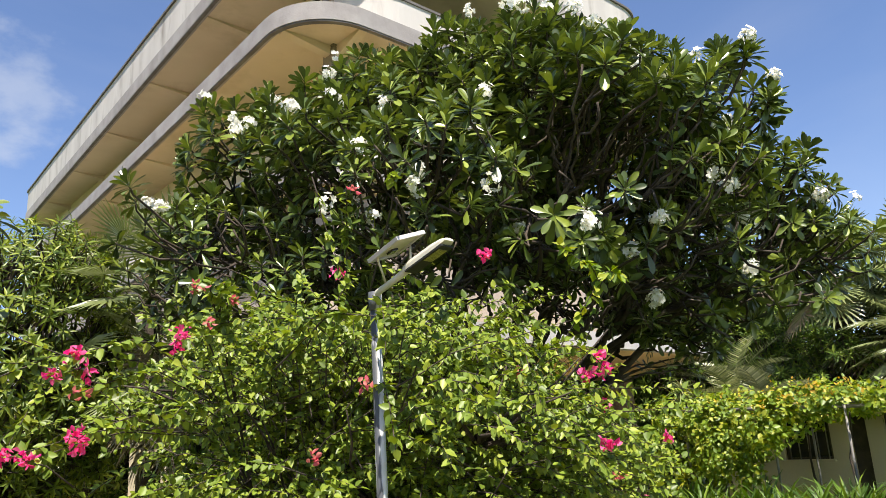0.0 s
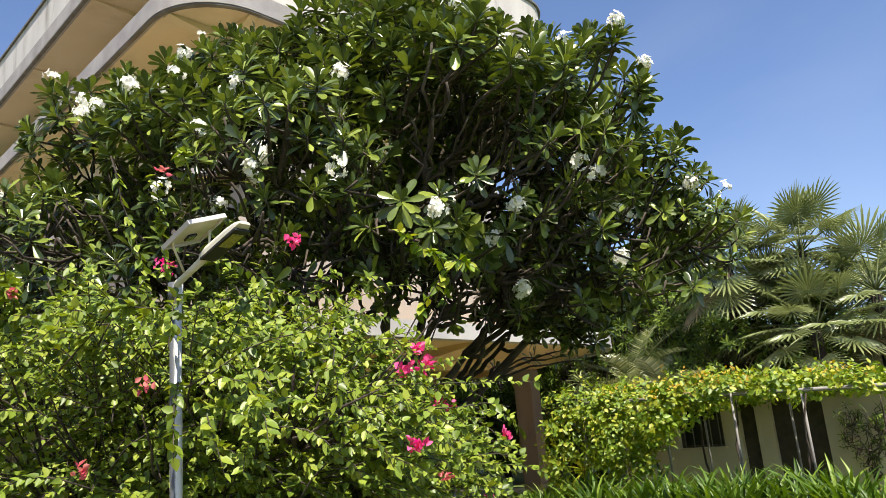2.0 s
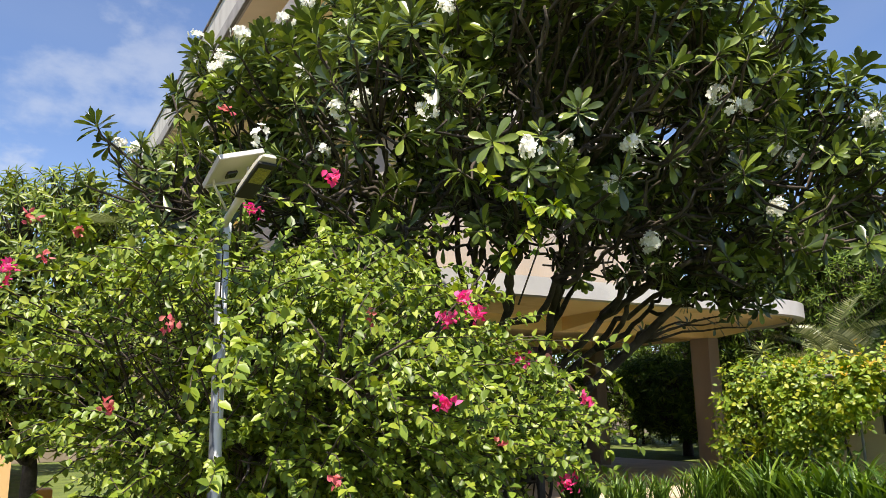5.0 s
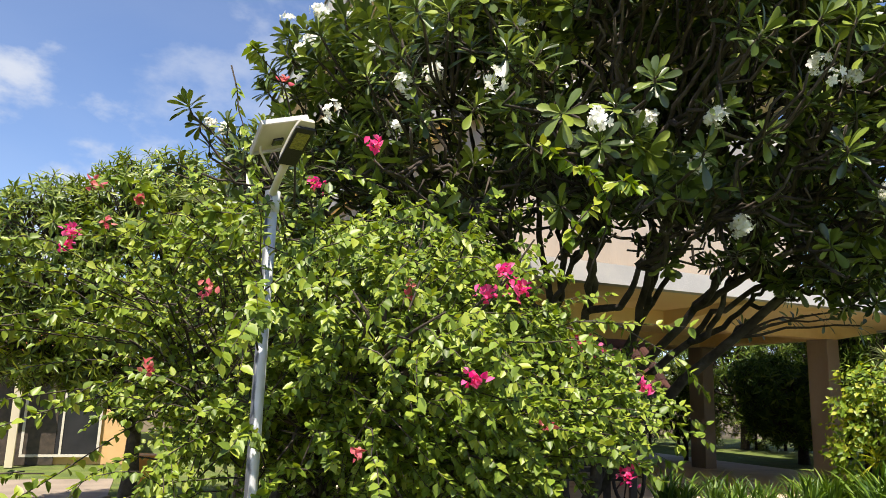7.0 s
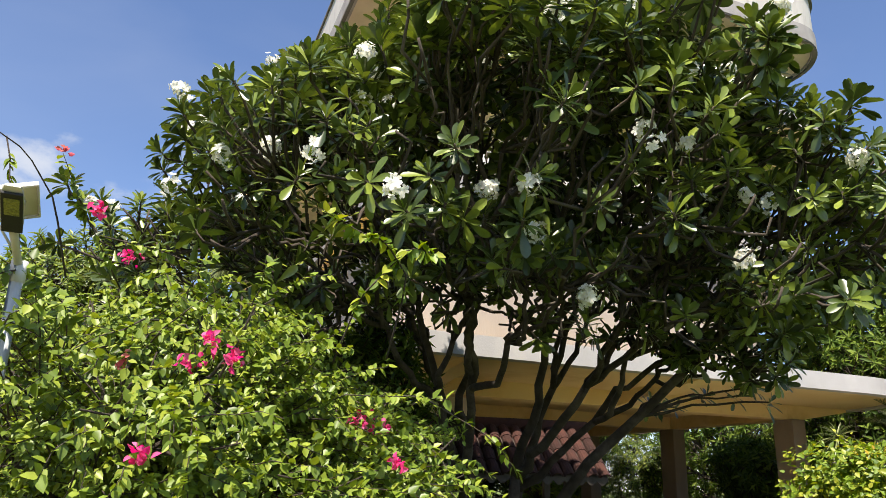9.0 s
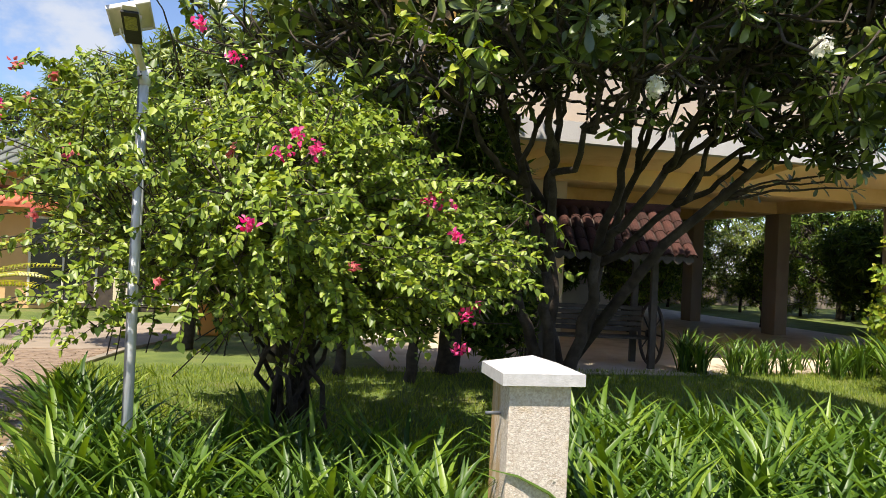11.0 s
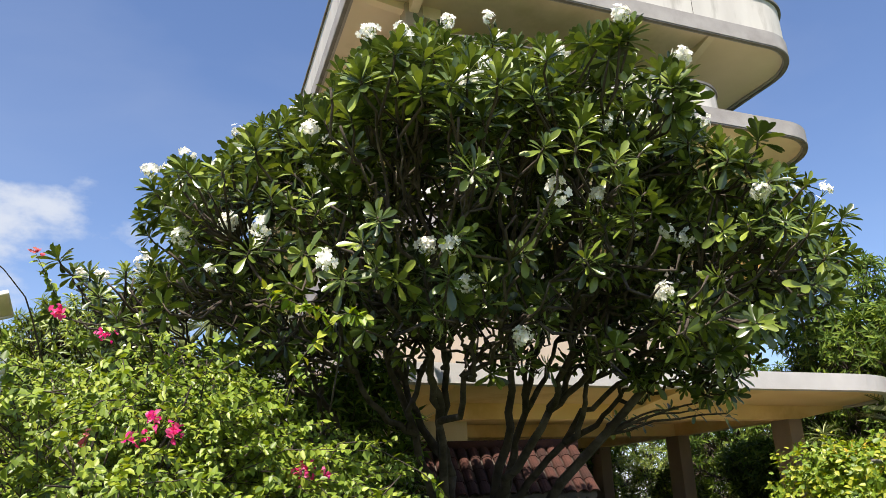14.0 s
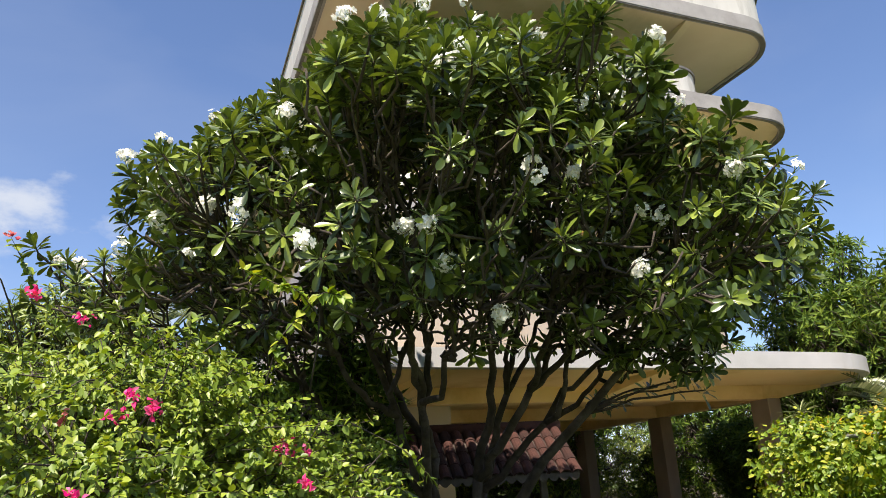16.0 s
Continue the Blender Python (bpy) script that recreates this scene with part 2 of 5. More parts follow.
LED = surface("led_plate", (0.12, 0.12, 0.03), (0.30, 0.29, 0.06), 60, 0.3, 0.3, 90)
PANELBACK = surface("panel_backsheet", (0.40, 0.38, 0.29), (0.48, 0.46, 0.36), 6, 0.6, 0.05)
def darken_side(mat, dark, way, at, noise_scale=22.0):
    """Darkens one side of a pole or pillar, with a ragged edge."""
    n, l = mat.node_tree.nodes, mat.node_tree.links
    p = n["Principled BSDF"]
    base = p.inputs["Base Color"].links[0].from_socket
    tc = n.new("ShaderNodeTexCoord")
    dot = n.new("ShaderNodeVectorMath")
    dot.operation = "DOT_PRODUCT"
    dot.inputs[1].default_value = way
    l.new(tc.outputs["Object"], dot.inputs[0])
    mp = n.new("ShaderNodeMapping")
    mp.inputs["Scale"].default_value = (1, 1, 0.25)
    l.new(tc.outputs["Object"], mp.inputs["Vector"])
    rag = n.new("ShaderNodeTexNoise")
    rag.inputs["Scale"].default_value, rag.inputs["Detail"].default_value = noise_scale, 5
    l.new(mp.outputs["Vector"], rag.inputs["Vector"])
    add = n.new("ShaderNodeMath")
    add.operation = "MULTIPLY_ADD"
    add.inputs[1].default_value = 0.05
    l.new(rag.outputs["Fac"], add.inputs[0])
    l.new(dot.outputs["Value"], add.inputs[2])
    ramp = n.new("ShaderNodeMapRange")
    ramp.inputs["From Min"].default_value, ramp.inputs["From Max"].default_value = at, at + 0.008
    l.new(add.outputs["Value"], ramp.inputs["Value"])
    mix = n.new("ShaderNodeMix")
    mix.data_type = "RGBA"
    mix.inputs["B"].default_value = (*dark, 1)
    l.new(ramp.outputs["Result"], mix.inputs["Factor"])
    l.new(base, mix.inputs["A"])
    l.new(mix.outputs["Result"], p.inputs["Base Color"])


darken_side(GALV, (0.085, 0.092, 0.105), (-0.94, -0.2, 0), 0.040)
darken_side(STONE, (0.40, 0.255, 0.115), (-1.0, 0.05, 0), 0.163, 9.0)
BLACK = surface("black_plastic", (0.012, 0.012, 0.012), (0.02, 0.02, 0.02), 8, 0.7, 0.1)
CELL = surface("solar_cells", (0.012, 0.015, 0.03), (0.02, 0.024, 0.045), 12, 0.15, 0.05)


# ---- mesh helpers ----
from mathutils import noise

rng = np.random.default_rng(7)


def make_mesh(name, verts, faces, mat, smooth=False):
    me = bpy.data.meshes.new(name)
    me.from_pydata([tuple(v) for v in np.asarray(verts).tolist()] if not isinstance(verts, list) else verts, [], faces if isinstance(faces, list) else faces.tolist())
    me.materials.append(mat)
    if smooth:
        me.polygons.foreach_set("use_smooth", np.ones(len(me.polygons), bool))
    me.update()
    return me


def part(name, me, parent=None, label="", at=None):
    """Links one mesh as an object, under a thing or a part."""
    ob = new(name, me)
    if parent is not None:
        ob.parent = parent
    if at is not None:
        ob.matrix_basis = at
    if label:
        ob["label"] = label
    return ob


def thing(name, at, label, category, group="", kind=""):
    ob = new(name)
    ob.empty_display_size = 0.2
    ob.matrix_basis = at if isinstance(at, Matrix) else Matrix.Translation(at)
    return tagged(ob, label, category, group, kind)


def bm_mesh(name, bm, mat, smooth=False):
    me = bpy.data.meshes.new(name)
    bmesh.ops.recalc_face_normals(bm, faces=bm.faces)
    bm.to_mesh(me)
    bm.free()
    me.materials.append(mat)
    if smooth:
        me.polygons.foreach_set("use_smooth", np.ones(len(me.polygons), bool))
    return me


def box(name, x0, y0, z0, x1, y1, z1, mat, bevel=0.0):
    bm = bmesh.new()
    bmesh.ops.create_cube(bm, size=1, matrix=Matrix.LocRotScale(((x0 + x1) / 2, (y0 + y1) / 2, (z0 + z1) / 2), None, (x1 - x0, y1 - y0, z1 - z0)))
    if bevel:
        bmesh.ops.bevel(bm, geom=bm.edges[:], offset=bevel, segments=2, affect="EDGES", profile=0.6)
    return bm_mesh(name, bm, mat)


def prism(name, outline, z0, z1, mat, z0s=None):
    """An upright prism over an outline of (x, y)."""
    n = len(outline)
    verts = [(x, y, z0 if z0s is None else z0s[i]) for i, (x, y) in enumerate(outline)] + [(x, y, z1) for x, y in outline]
    faces = [tuple(range(n))[::-1], tuple(range(n, 2 * n))] + [(i, (i + 1) % n, n + (i + 1) % n, n + i) for i in range(n)]
    return make_mesh(name, verts, faces, mat)


def ring(name, outer, inner, z0, z1, mat):
    """An upright band between two outlines with as many points each."""
    n = len(outer)
    verts = [(x, y, z) for z in (z0, z1) for o in (outer, inner) for x, y in o]
    faces = []
    for i in range(n):
        j = (i + 1) % n
        faces += [(i, j, 2 * n + j, 2 * n + i), (n + j, n + i, 3 * n + i, 3 * n + j), (2 * n + i, 2 * n + j, 3 * n + j, 3 * n + i), (j, i, n + i, n + j)]
    return make_mesh(name, verts, faces, mat)


def rounded(x0, y0, x1, y1, radii, steps=14):
    """Outline of a rectangle; radii at (x0,y0), (x1,y0), (x1,y1), (x0,y1)."""
    pts = []
    for (cx, cy, sx, sy, a0), r in zip(((x0, y0, 1, 1, 180), (x1, y0, -1, 1, 270), (x1, y1, -1, -1, 0), (x0, y1, 1, -1, 90)), radii):
        r = max(r, 0.01)
        for k in range(steps + 1):
            a = radians(a0 + 90 * k / steps)
            pts.append((cx + sx * r + r * math.cos(a), cy + sy * r + r * math.sin(a)))
    return pts


def tube_data(paths, sides=6):
    """Verts and faces of tapered tubes; a path is (points (n,3), radii (n,))."""
    verts, faces, base = [], [], 0
    ang = np.arange(sides) * 2 * np.pi / sides
    for pts, rad in paths:
        pts = np.asarray(pts, float)
        rad = np.broadcast_to(np.asarray(rad, float), (len(pts),))
        tan = np.gradient(pts, axis=0)
        tan /= np.linalg.norm(tan, axis=1, keepdims=True) + 1e-9
        ref = np.array([0.3, 0.9, 0.2]) if abs(tan[0][2]) > 0.8 else np.array([0.0, 0.0, 1.0])
        u = np.cross(tan, ref)
        u /= np.linalg.norm(u, axis=1, keepdims=True) + 1e-9
        v = np.cross(tan, u)
        ringv = pts[:, None] + rad[:, None, None] * (np.cos(ang)[None, :, None] * u[:, None] + np.sin(ang)[None, :, None] * v[:, None])
        verts.append(ringv.reshape(-1, 3))
        for i in range(len(pts) - 1):
            a = base + i * sides
            faces += [(a + k, a + (k + 1) % sides, a + sides + (k + 1) % sides, a + sides + k) for k in range(sides)]
        faces.append(tuple(base + k for k in range(sides))[::-1])
        faces.append(tuple(base + (len(pts) - 1) * sides + k for k in range(sides)))
        base += len(pts) * sides
    return np.concatenate(verts), faces


def tubes(name, paths, mat, sides=6):
    v, f = tube_data(paths, sides)
    return make_mesh(name, v, f, mat, True)


def unit(v):
    v = np.asarray(v, float)
    return v / (np.linalg.norm(v, axis=-1, keepdims=True) + 1e-9)


def frames_of(along, up_hint):
    """Turns whose y axis is `along` and whose z axis leans to up_hint; both (n,3)."""
    y = unit(along)
    x = unit(np.cross(y, up_hint))
    z = np.cross(x, y)
    return np.stack([x, y, z], -1)


def scatter(name, template, turns, places, sizes, mat):
    """One mesh of many copies of a small template (verts, faces)."""
    tv, tf = np.asarray(template[0], float), template[1]
    n, k = len(places), len(tv)
    sizes = np.asarray(sizes, float)
    s = sizes[:, None, None] if sizes.ndim == 1 else sizes[:, None, :]
    verts = np.einsum("nij,nkj->nki", turns, tv[None] * s) + np.asarray(places)[:, None]
    me = bpy.data.meshes.new(name)
    loops = np.concatenate([np.asarray(f) for f in tf])
    lens = np.array([len(f) for f in tf])
    me.vertices.add(n * k)
    me.vertices.foreach_set("co", verts.reshape(-1).astype(np.float32))
    me.loops.add(n * len(loops))
    me.polygons.add(n * len(tf))
    me.loops.foreach_set("vertex_index", (loops[None] + (np.arange(n) * k)[:, None]).reshape(-1).astype(np.int32))
    starts = np.concatenate([[0], np.cumsum(np.tile(lens, n))[:-1]])
    me.polygons.foreach_set("loop_start", starts.astype(np.int32))
    me.polygons.foreach_set("use_smooth", np.ones(n * len(tf), bool))
    me.materials.append(mat)
    me.update(calc_edges=True)
    return me


def blade(stations, fold=0.12, droop=0.0):
    """A leaf along +y from stations (y, half width): two strips with a folded midrib; droop bends it down."""
    verts, faces = [], []
    for y, w in stations:
        z = -droop * y * y
        verts += [(-w, y, z + fold * w), (0, y, z - fold * w * 0.6), (w, y, z + fold * w)]
    for i in range(len(stations) - 1):
        a = 3 * i
        faces += [(a, a + 1, a + 4, a + 3), (a + 1, a + 2, a + 5, a + 4)]
    return verts, faces


PLUM_LEAF = blade([(0, 0.014), (0.22, 0.045), (0.48, 0.115), (0.72, 0.165), (0.9, 0.135), (0.98, 0.06), (1.0, 0.01)], 0.22, 0.2)
BOUG_LEAF = blade([(0, 0.03), (0.27, 0.33), (0.65, 0.26), (1.0, 0.01)], 0.22, 0.18)
MANGO_LEAF = blade([(0, 0.02), (0.45, 0.125), (1.0, 0.01)], 0.3, 0.2)
FAR_LEAF = ([(0, 0, 0), (-0.13, 0.45, 0.03), (0, 1, -0.18), (0.13, 0.45, 0.03)], [(0, 2, 1), (0, 3, 2)])
LONG_LEAF = blade([(0, 0.03), (0.25, 0.05), (0.5, 0.055), (0.75, 0.042), (1.0, 0.004)], 0.35, 0.55)


def shell_points(lobes, count, inner=0.72, power=2.4):
    """Places in the outer shell of a union of lobes (centre, radii, share), and their outward ways.  Radii lie along u, v and z."""
    u, v = np.array([0.8, -0.6, 0]), np.array([0.6, 0.8, 0])
    axes = np.stack([u, v, np.array([0, 0, 1.0])])
    share = np.array([l[2] for l in lobes], float)
    got, ways = [], []
    while len(got) < count:
        c, r, _ = lobes[rng.choice(len(lobes), p=share / share.sum())]
        d = unit(rng.normal(size=3))
        reach = (np.abs(d) ** power).sum() ** (-1 / power)
        depth = rng.uniform(inner ** 3, 1) ** (1 / 3)
        p = np.asarray(c) + axes.T @ (d * reach * np.asarray(r) * depth)
        buried = 0
        for c2, r2, _ in lobes:
            q = axes @ (p - np.asarray(c2)) / np.asarray(r2)
            buried = max(buried, 1 - (np.abs(q) ** power).sum() ** (1 / power))
        if buried > (1 - inner) + 0.02:
            continue
        got.append(p)
        ways.append(unit(axes.T @ (d / np.asarray(r))))
    return np.array(got), np.array(ways)


def cluster(points, k):
    centres = points[rng.choice(len(points), min(k, len(points)), replace=False)]
    for _ in range(7):
        owner = np.argmin(((points[:, None] - centres[None]) ** 2).sum(-1), 1)
        centres = np.array([points[owner == i].mean(0) if (owner == i).any() else centres[i] for i in range(len(centres))])
    return owner, centres


def arc(a, b, sag=(0, 0, 0), n=6, jitter=0.0):
    t = np.linspace(0, 1, n)[:, None]
    p = (1 - t) * np.asarray(a) + t * np.asarray(b) + 4 * t * (1 - t) * np.asarray(sag)
    if jitter:
        p[1:-1] += rng.normal(size=(n - 2, 3)) * jitter
    return p


def branching(base, tips, ways, levels=(5, 3, 4), r0=0.085, steps=(0.42, 0.5, 0.62), twig=0.012, sprawl=1.0):
    """Limbs from a base that split again and again towards groups of tips: limbs and thin twigs."""
    limbs, twigs = [], []

    def grow(start, group, level, radius):
        if level == len(levels):
            for g in group:
                end, back_off = tips[g], tips[g] - ways[g] * 0.12
                mid = (start + back_off) / 2 + np.array([0, 0, -0.05]) + rng.normal(size=3) * 0.035
                twigs.append((np.array([start, mid, back_off, end]), np.array([max(radius * 0.7, twig), twig * 1.25, twig, twig * 0.9])))
            return
        owner, centres = cluster(tips[group], levels[level])
        for i, c in enumerate(centres):
            mine = group[owner == i]
            if not len(mine):
                continue
            begin = start + np.append(rng.normal(size=2) * r0 * 0.7, 0) if level == 0 else start
            lean = np.array([0.62, 0.62, 1.1]) if level == 0 else 1.0
            node = begin + (c - begin) * steps[level] * lean + rng.normal(size=3) * 0.04
            out_way = unit(np.append((c - begin)[:2], 0))
            bow = (0.10 * out_way - np.array([0, 0, 0.07])) * sprawl if level == 0 else rng.normal(size=3) * 0.05 + np.array([0, 0, -0.05])
            thin = radius * (0.66 if len(mine) > 3 else 0.5)
            limbs.append((arc(begin, node, bow, 8, 0.022), np.linspace(radius, thin, 8)))
            grow(node, mine, level + 1, thin)

    grow(np.asarray(base, float), np.arange(len(tips)), 0, r0)
    return limbs, twigs


def whorls(tips, ways, per, length, spread=(25, 85)):
    """Leaves round each tip: turns, places and sizes."""
    n = len(tips)
    k = rng.integers(per[0], per[1] + 1, n)
    idx = np.repeat(np.arange(n), k)
    order = np.concatenate([np.arange(i) for i in k])
    phi = order * 2.399 + rng.uniform(0, 6.28, n)[idx]
    tilt = np.radians(spread[0] + (spread[1] - spread[0]) * (order / k[idx]) + rng.normal(size=len(idx)) * 7)
    w = ways[idx]
    a = unit(np.cross(w, rng.normal(size=(n, 3))[idx]))
    b = np.cross(w, a)
    side = np.cos(phi)[:, None] * a + np.sin(phi)[:, None] * b
    along = unit(np.cos(tilt)[:, None] * w + np.sin(tilt)[:, None] * side)
    along[:, 2] -= 0.10
    up = w * 1.0 - 0.2 * side + rng.normal(size=w.shape) * 0.12
    size = rng.uniform(*length, len(idx)) * (0.75 + 0.25 * order / k[idx])
    place = tips[idx] - w * (order / k[idx])[:, None] * 0.07
    return frames_of(along, up), place, size


FIVE = ([], [])
for k in range(5):
    a0 = k * 2 * math.pi / 5
    q = [(0.0, 0.0, 0.0), (0.26, 0.34, 0.10), (0.10, 0.62, 0.14), (-0.20, 0.56, 0.12), (-0.16, 0.26, 0.07)]
    ca, sa = math.cos(a0), math.sin(a0)
    n0 = len(FIVE[0])
    FIVE[0].extend([(x * ca - y * sa, x * sa + y * ca, z) for x, y, z in q])
    FIVE[1].append((n0, n0 + 1, n0 + 2, n0 + 3, n0 + 4))


# ---- ground ----
def strip(name, left, right, z, mat, thick=0.06):
    outline = list(left) + list(right)[::-1]
    return prism(name, outline, z - thick, z, mat)


ground = part("ground", box("ground", -400, -300, -0.5, 400, 500, -0.012, LAWN))
tagged(ground, "lawn ground of mown grass with worn earth", "ground", kind="structure")
BED_EDGE = [(2.75, -3.0), (2.6, 1.2), (2.35, 2.6), (2.05, 3.9), (1.8, 5.3), (1.45, 7.4), (1.35, 8.9), (1.75, 10.8), (2.3, 12.3)]
FAR_EDGE = [(-3.2, -3.0), (-3.0, 1.2), (-2.4, 3.5), (-1.4, 5.5), (-0.2, 7.5), (0.42, 8.9), (0.05, 10.1), (-1.3, 10.65), (-8.0, 11.2)]
path_bed = part("path", strip("path", BED_EDGE, [(-3.2, -3.0), (-3.0, 1.2), (-2.4, 3.5), (-1.4, 5.5), (-0.2, 7.5), (0.42, 8.9), (0.2, 10.3), (0.0, 12.3)], 0.0, EARTH, 0.1))
tagged(path_bed, "brick paved garden path with earth in the joints", "path", kind="structure")
cross_road = part("road", strip("road", [(-30, 10.75), (-8, 10.9), (-1.2, 10.7), (0.1, 10.2), (1.7, 10.9), (2.3, 12.3)], [(-30, 14.6), (-8, 14.6), (-1.2, 14.6), (0.1, 14.6), (1.7, 14.6), (2.4, 14.6)], 0.004, ROAD, 0.1))
tagged(cross_road, "shade-toned concrete driveway before the house", "road", kind="structure")
yard = part("pavement", strip("pavement", [(5.2, 9.0), (9.6, 8.9), (13.2, 9.4), (18.6, 9.8)], [(5.2, 27), (9.6, 27), (13.2, 27), (18.6, 27)], 0.004, CONCRETE, 0.1))
tagged(yard, "tan concrete paving under the canopy", "pavement", kind="structure")

# ---- tower building ----
tower = thing("tower_building", Matrix.Translation((6.2, 10.55, 0)) @ pose(0, 0, 0, 0, 0, 0.7) @ Matrix.Translation((-6, -10, 0)), "cream and grey concrete tower with rounded cantilevered balconies", "building", kind="thing")
LOW = (6.36, 10.2, 18.1, 34.0)
TOP = (6.4, 10.0, 17.85, 34.5)
MID = (6.4, 9.85, 16.4, 34.0)


def skewed(points, x_mid, y0):
    """The long side of the tower runs a little aslant to the front."""
    return [(x + 0.040 * (y - y0) if x < x_mid else x, y) for x, y in points]


def balcony(outline_args, z, band_h, parapet_h, radii, soffit_mat, label):
    x0, y0, x1, y1 = outline_args
    xm = (x0 + x1) / 2
    o = skewed(rounded(x0, y0, x1, y1, radii), xm, y0)
    s = part("balcony_slab", prism("balcony_slab", skewed(rounded(x0 + 0.02, y0 + 0.02, x1 - 0.02, y1 - 0.02, radii), xm, y0), z, z + 0.18, soffit_mat), tower, label)
    i = skewed(rounded(x0 + 0.16, y0 + 0.16, x1 - 0.16, y1 - 0.16, [max(r - 0.16, 0.05) for r in radii]), xm, y0)
    part("edge_band", ring("edge_band", o, i, z - 0.05, z + band_h, BAND), tower, "bare grey concrete edge band")
    lip = skewed(rounded(x0 + 0.012, y0 + 0.012, x1 - 0.012, y1 - 0.012, radii), xm, y0)
    part("bottom_strip", ring("bottom_strip", lip, skewed(rounded(x0 + 0.09, y0 + 0.09, x1 - 0.09, y1 - 0.09, radii), xm, y0), z - 0.085, z - 0.05, COPING), tower, "thin dark strip below the edge band")
    if parapet_h:
        o2 = skewed(rounded(x0 + 0.03, y0 + 0.03, x1 - 0.03, y1 - 0.03, radii), xm, y0)
        part("parapet", ring("parapet", o2, i, z + band_h, z + band_h + parapet_h, PARAPET), tower, "rain-streaked white parapet")
        o3 = skewed(rounded(x0 - 0.02, y0 - 0.02, x1 + 0.02, y1 + 0.02, radii), xm, y0)
        part("coping", ring("coping", o3, i, z + band_h + parapet_h, z + band_h + parapet_h + 0.06, COPING), tower, "dark coping strip")


balcony(TOP, 11.76, 0.34, 0.95, (1.45, 1.35, 0.3, 0.3), SOFFIT, "beige soffit slab")
balcony(LOW, 9.5, 0.32, 0.0, (1.4, 1.35, 0.3, 0.3), SOFFIT, "beige soffit slab")
balcony(MID, 6.2, 0.36, 0.0, (1.4, 1.2, 0.3, 0.3), OCHRE, "ochre soffit slab")
# inner walls of the floors
for z0, z1, x0, y0, x1, paint in ((9.68, 11.77, 8.3, 12.0, 15.3, CREAM), (6.4, 9.51, 8.2, 12.0, 15.0, CREAM), (3.55, 6.21, 7.0, 10.25, 15.0, GREYWALL)):
    part("wall", prism("wall", rounded(x0, y0, x1, 34, (0.6, 1.0, 0.1, 0.1)), z0, z1, paint), tower)
for jx in (9.4, 11.9, 14.3):
    part("joint", box("joint", jx, 10.022, 12.12, jx + 0.012, 10.034, 13.04, COPING), tower, "dark cracked joint in the parapet")
# set-back upper storey and stair head
part("wall", prism("wall", rounded(9.6, 12.6, 15.0, 30, (0.4, 1.0, 0.1, 0.1)), 12.0, 15.6, CREAM), tower)
part("wall", box("wall", 7.9, 10.035, 13.05, 15.0, 10.18, 13.4, PARAPET), tower, "raised white parapet wall")
part("coping", box("coping", 7.86, 10.005, 13.4, 15.04, 10.21, 13.45, COPING), tower)
# balcony walls of the middle floor, white with rounded corners
part("parapet", ring("parapet", rounded(7.6, 10.35, 15.5, 33, (1.3, 1.1, 0.3, 0.3)), rounded(7.75, 10.5, 15.35, 32.8, (1.15, 0.95, 0.3, 0.3)), 9.68, 10.5, PARAPET), tower, "white balcony parapet")
part("coping", ring("coping", rounded(7.57, 10.32, 15.53, 33, (1.3, 1.1, 0.3, 0.3)), rounded(7.78, 10.53, 15.32, 32.8, (1.15, 0.95, 0.3, 0.3)), 10.5, 10.56, COPING), tower)
part("parapet", ring("parapet", rounded(7.4, 10.3, 15.3, 33, (1.5, 1.1, 0.3, 0.3)), rounded(7.55, 10.45, 15.15, 32.8, (1.35, 0.95, 0.3, 0.3)), 6.4, 7.3, PARAPET), tower, "white balcony parapet")
# soffit ribs and corner brackets
for zb, x0, y0, ribs in ((11.76, 6.66, 10.1, (15.2, 19.2, 23.2, 27.2, 31.2)), (9.5, 6.6, 10.3, (15.2, 19.2, 23.2, 27.2)), (6.2, 6.6, 10.0, (15.2, 19.2))):
    for ry in ribs:
        rx0 = x0 - 0.1 + 0.04 * (ry - 10)
        part("rib", prism("rib", [(rx0, ry - 0.11), (8.4, ry - 0.11), (8.4, ry + 0.11), (rx0, ry + 0.11)], zb - 0.16, zb - 0.004, SOFFIT, [zb - 0.03, zb - 0.16, zb - 0.16, zb - 0.03]), tower)
    for rx in (7.85, 14.9):
        part("rib", prism("rib", [(rx - 0.1, y0 + 0.08), (rx + 0.1, y0 + 0.08), (rx + 0.1, 11.4), (rx - 0.1, 11.4)], zb - 0.2, zb - 0.004, SOFFIT, [zb - 0.04, zb - 0.04, zb - 0.34, zb - 0.34]), tower)
    part("rib", prism("rib", [(x0 + 0.02, 11.24), (8.5, 11.24), (8.5, 11.44), (x0 + 0.02, 11.44)], zb - 0.2, zb - 0.006, SOFFIT, [zb - 0.04, zb - 0.34, zb - 0.34, zb - 0.04]), tower)
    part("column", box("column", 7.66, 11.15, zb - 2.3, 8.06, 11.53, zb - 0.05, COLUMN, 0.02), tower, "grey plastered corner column")


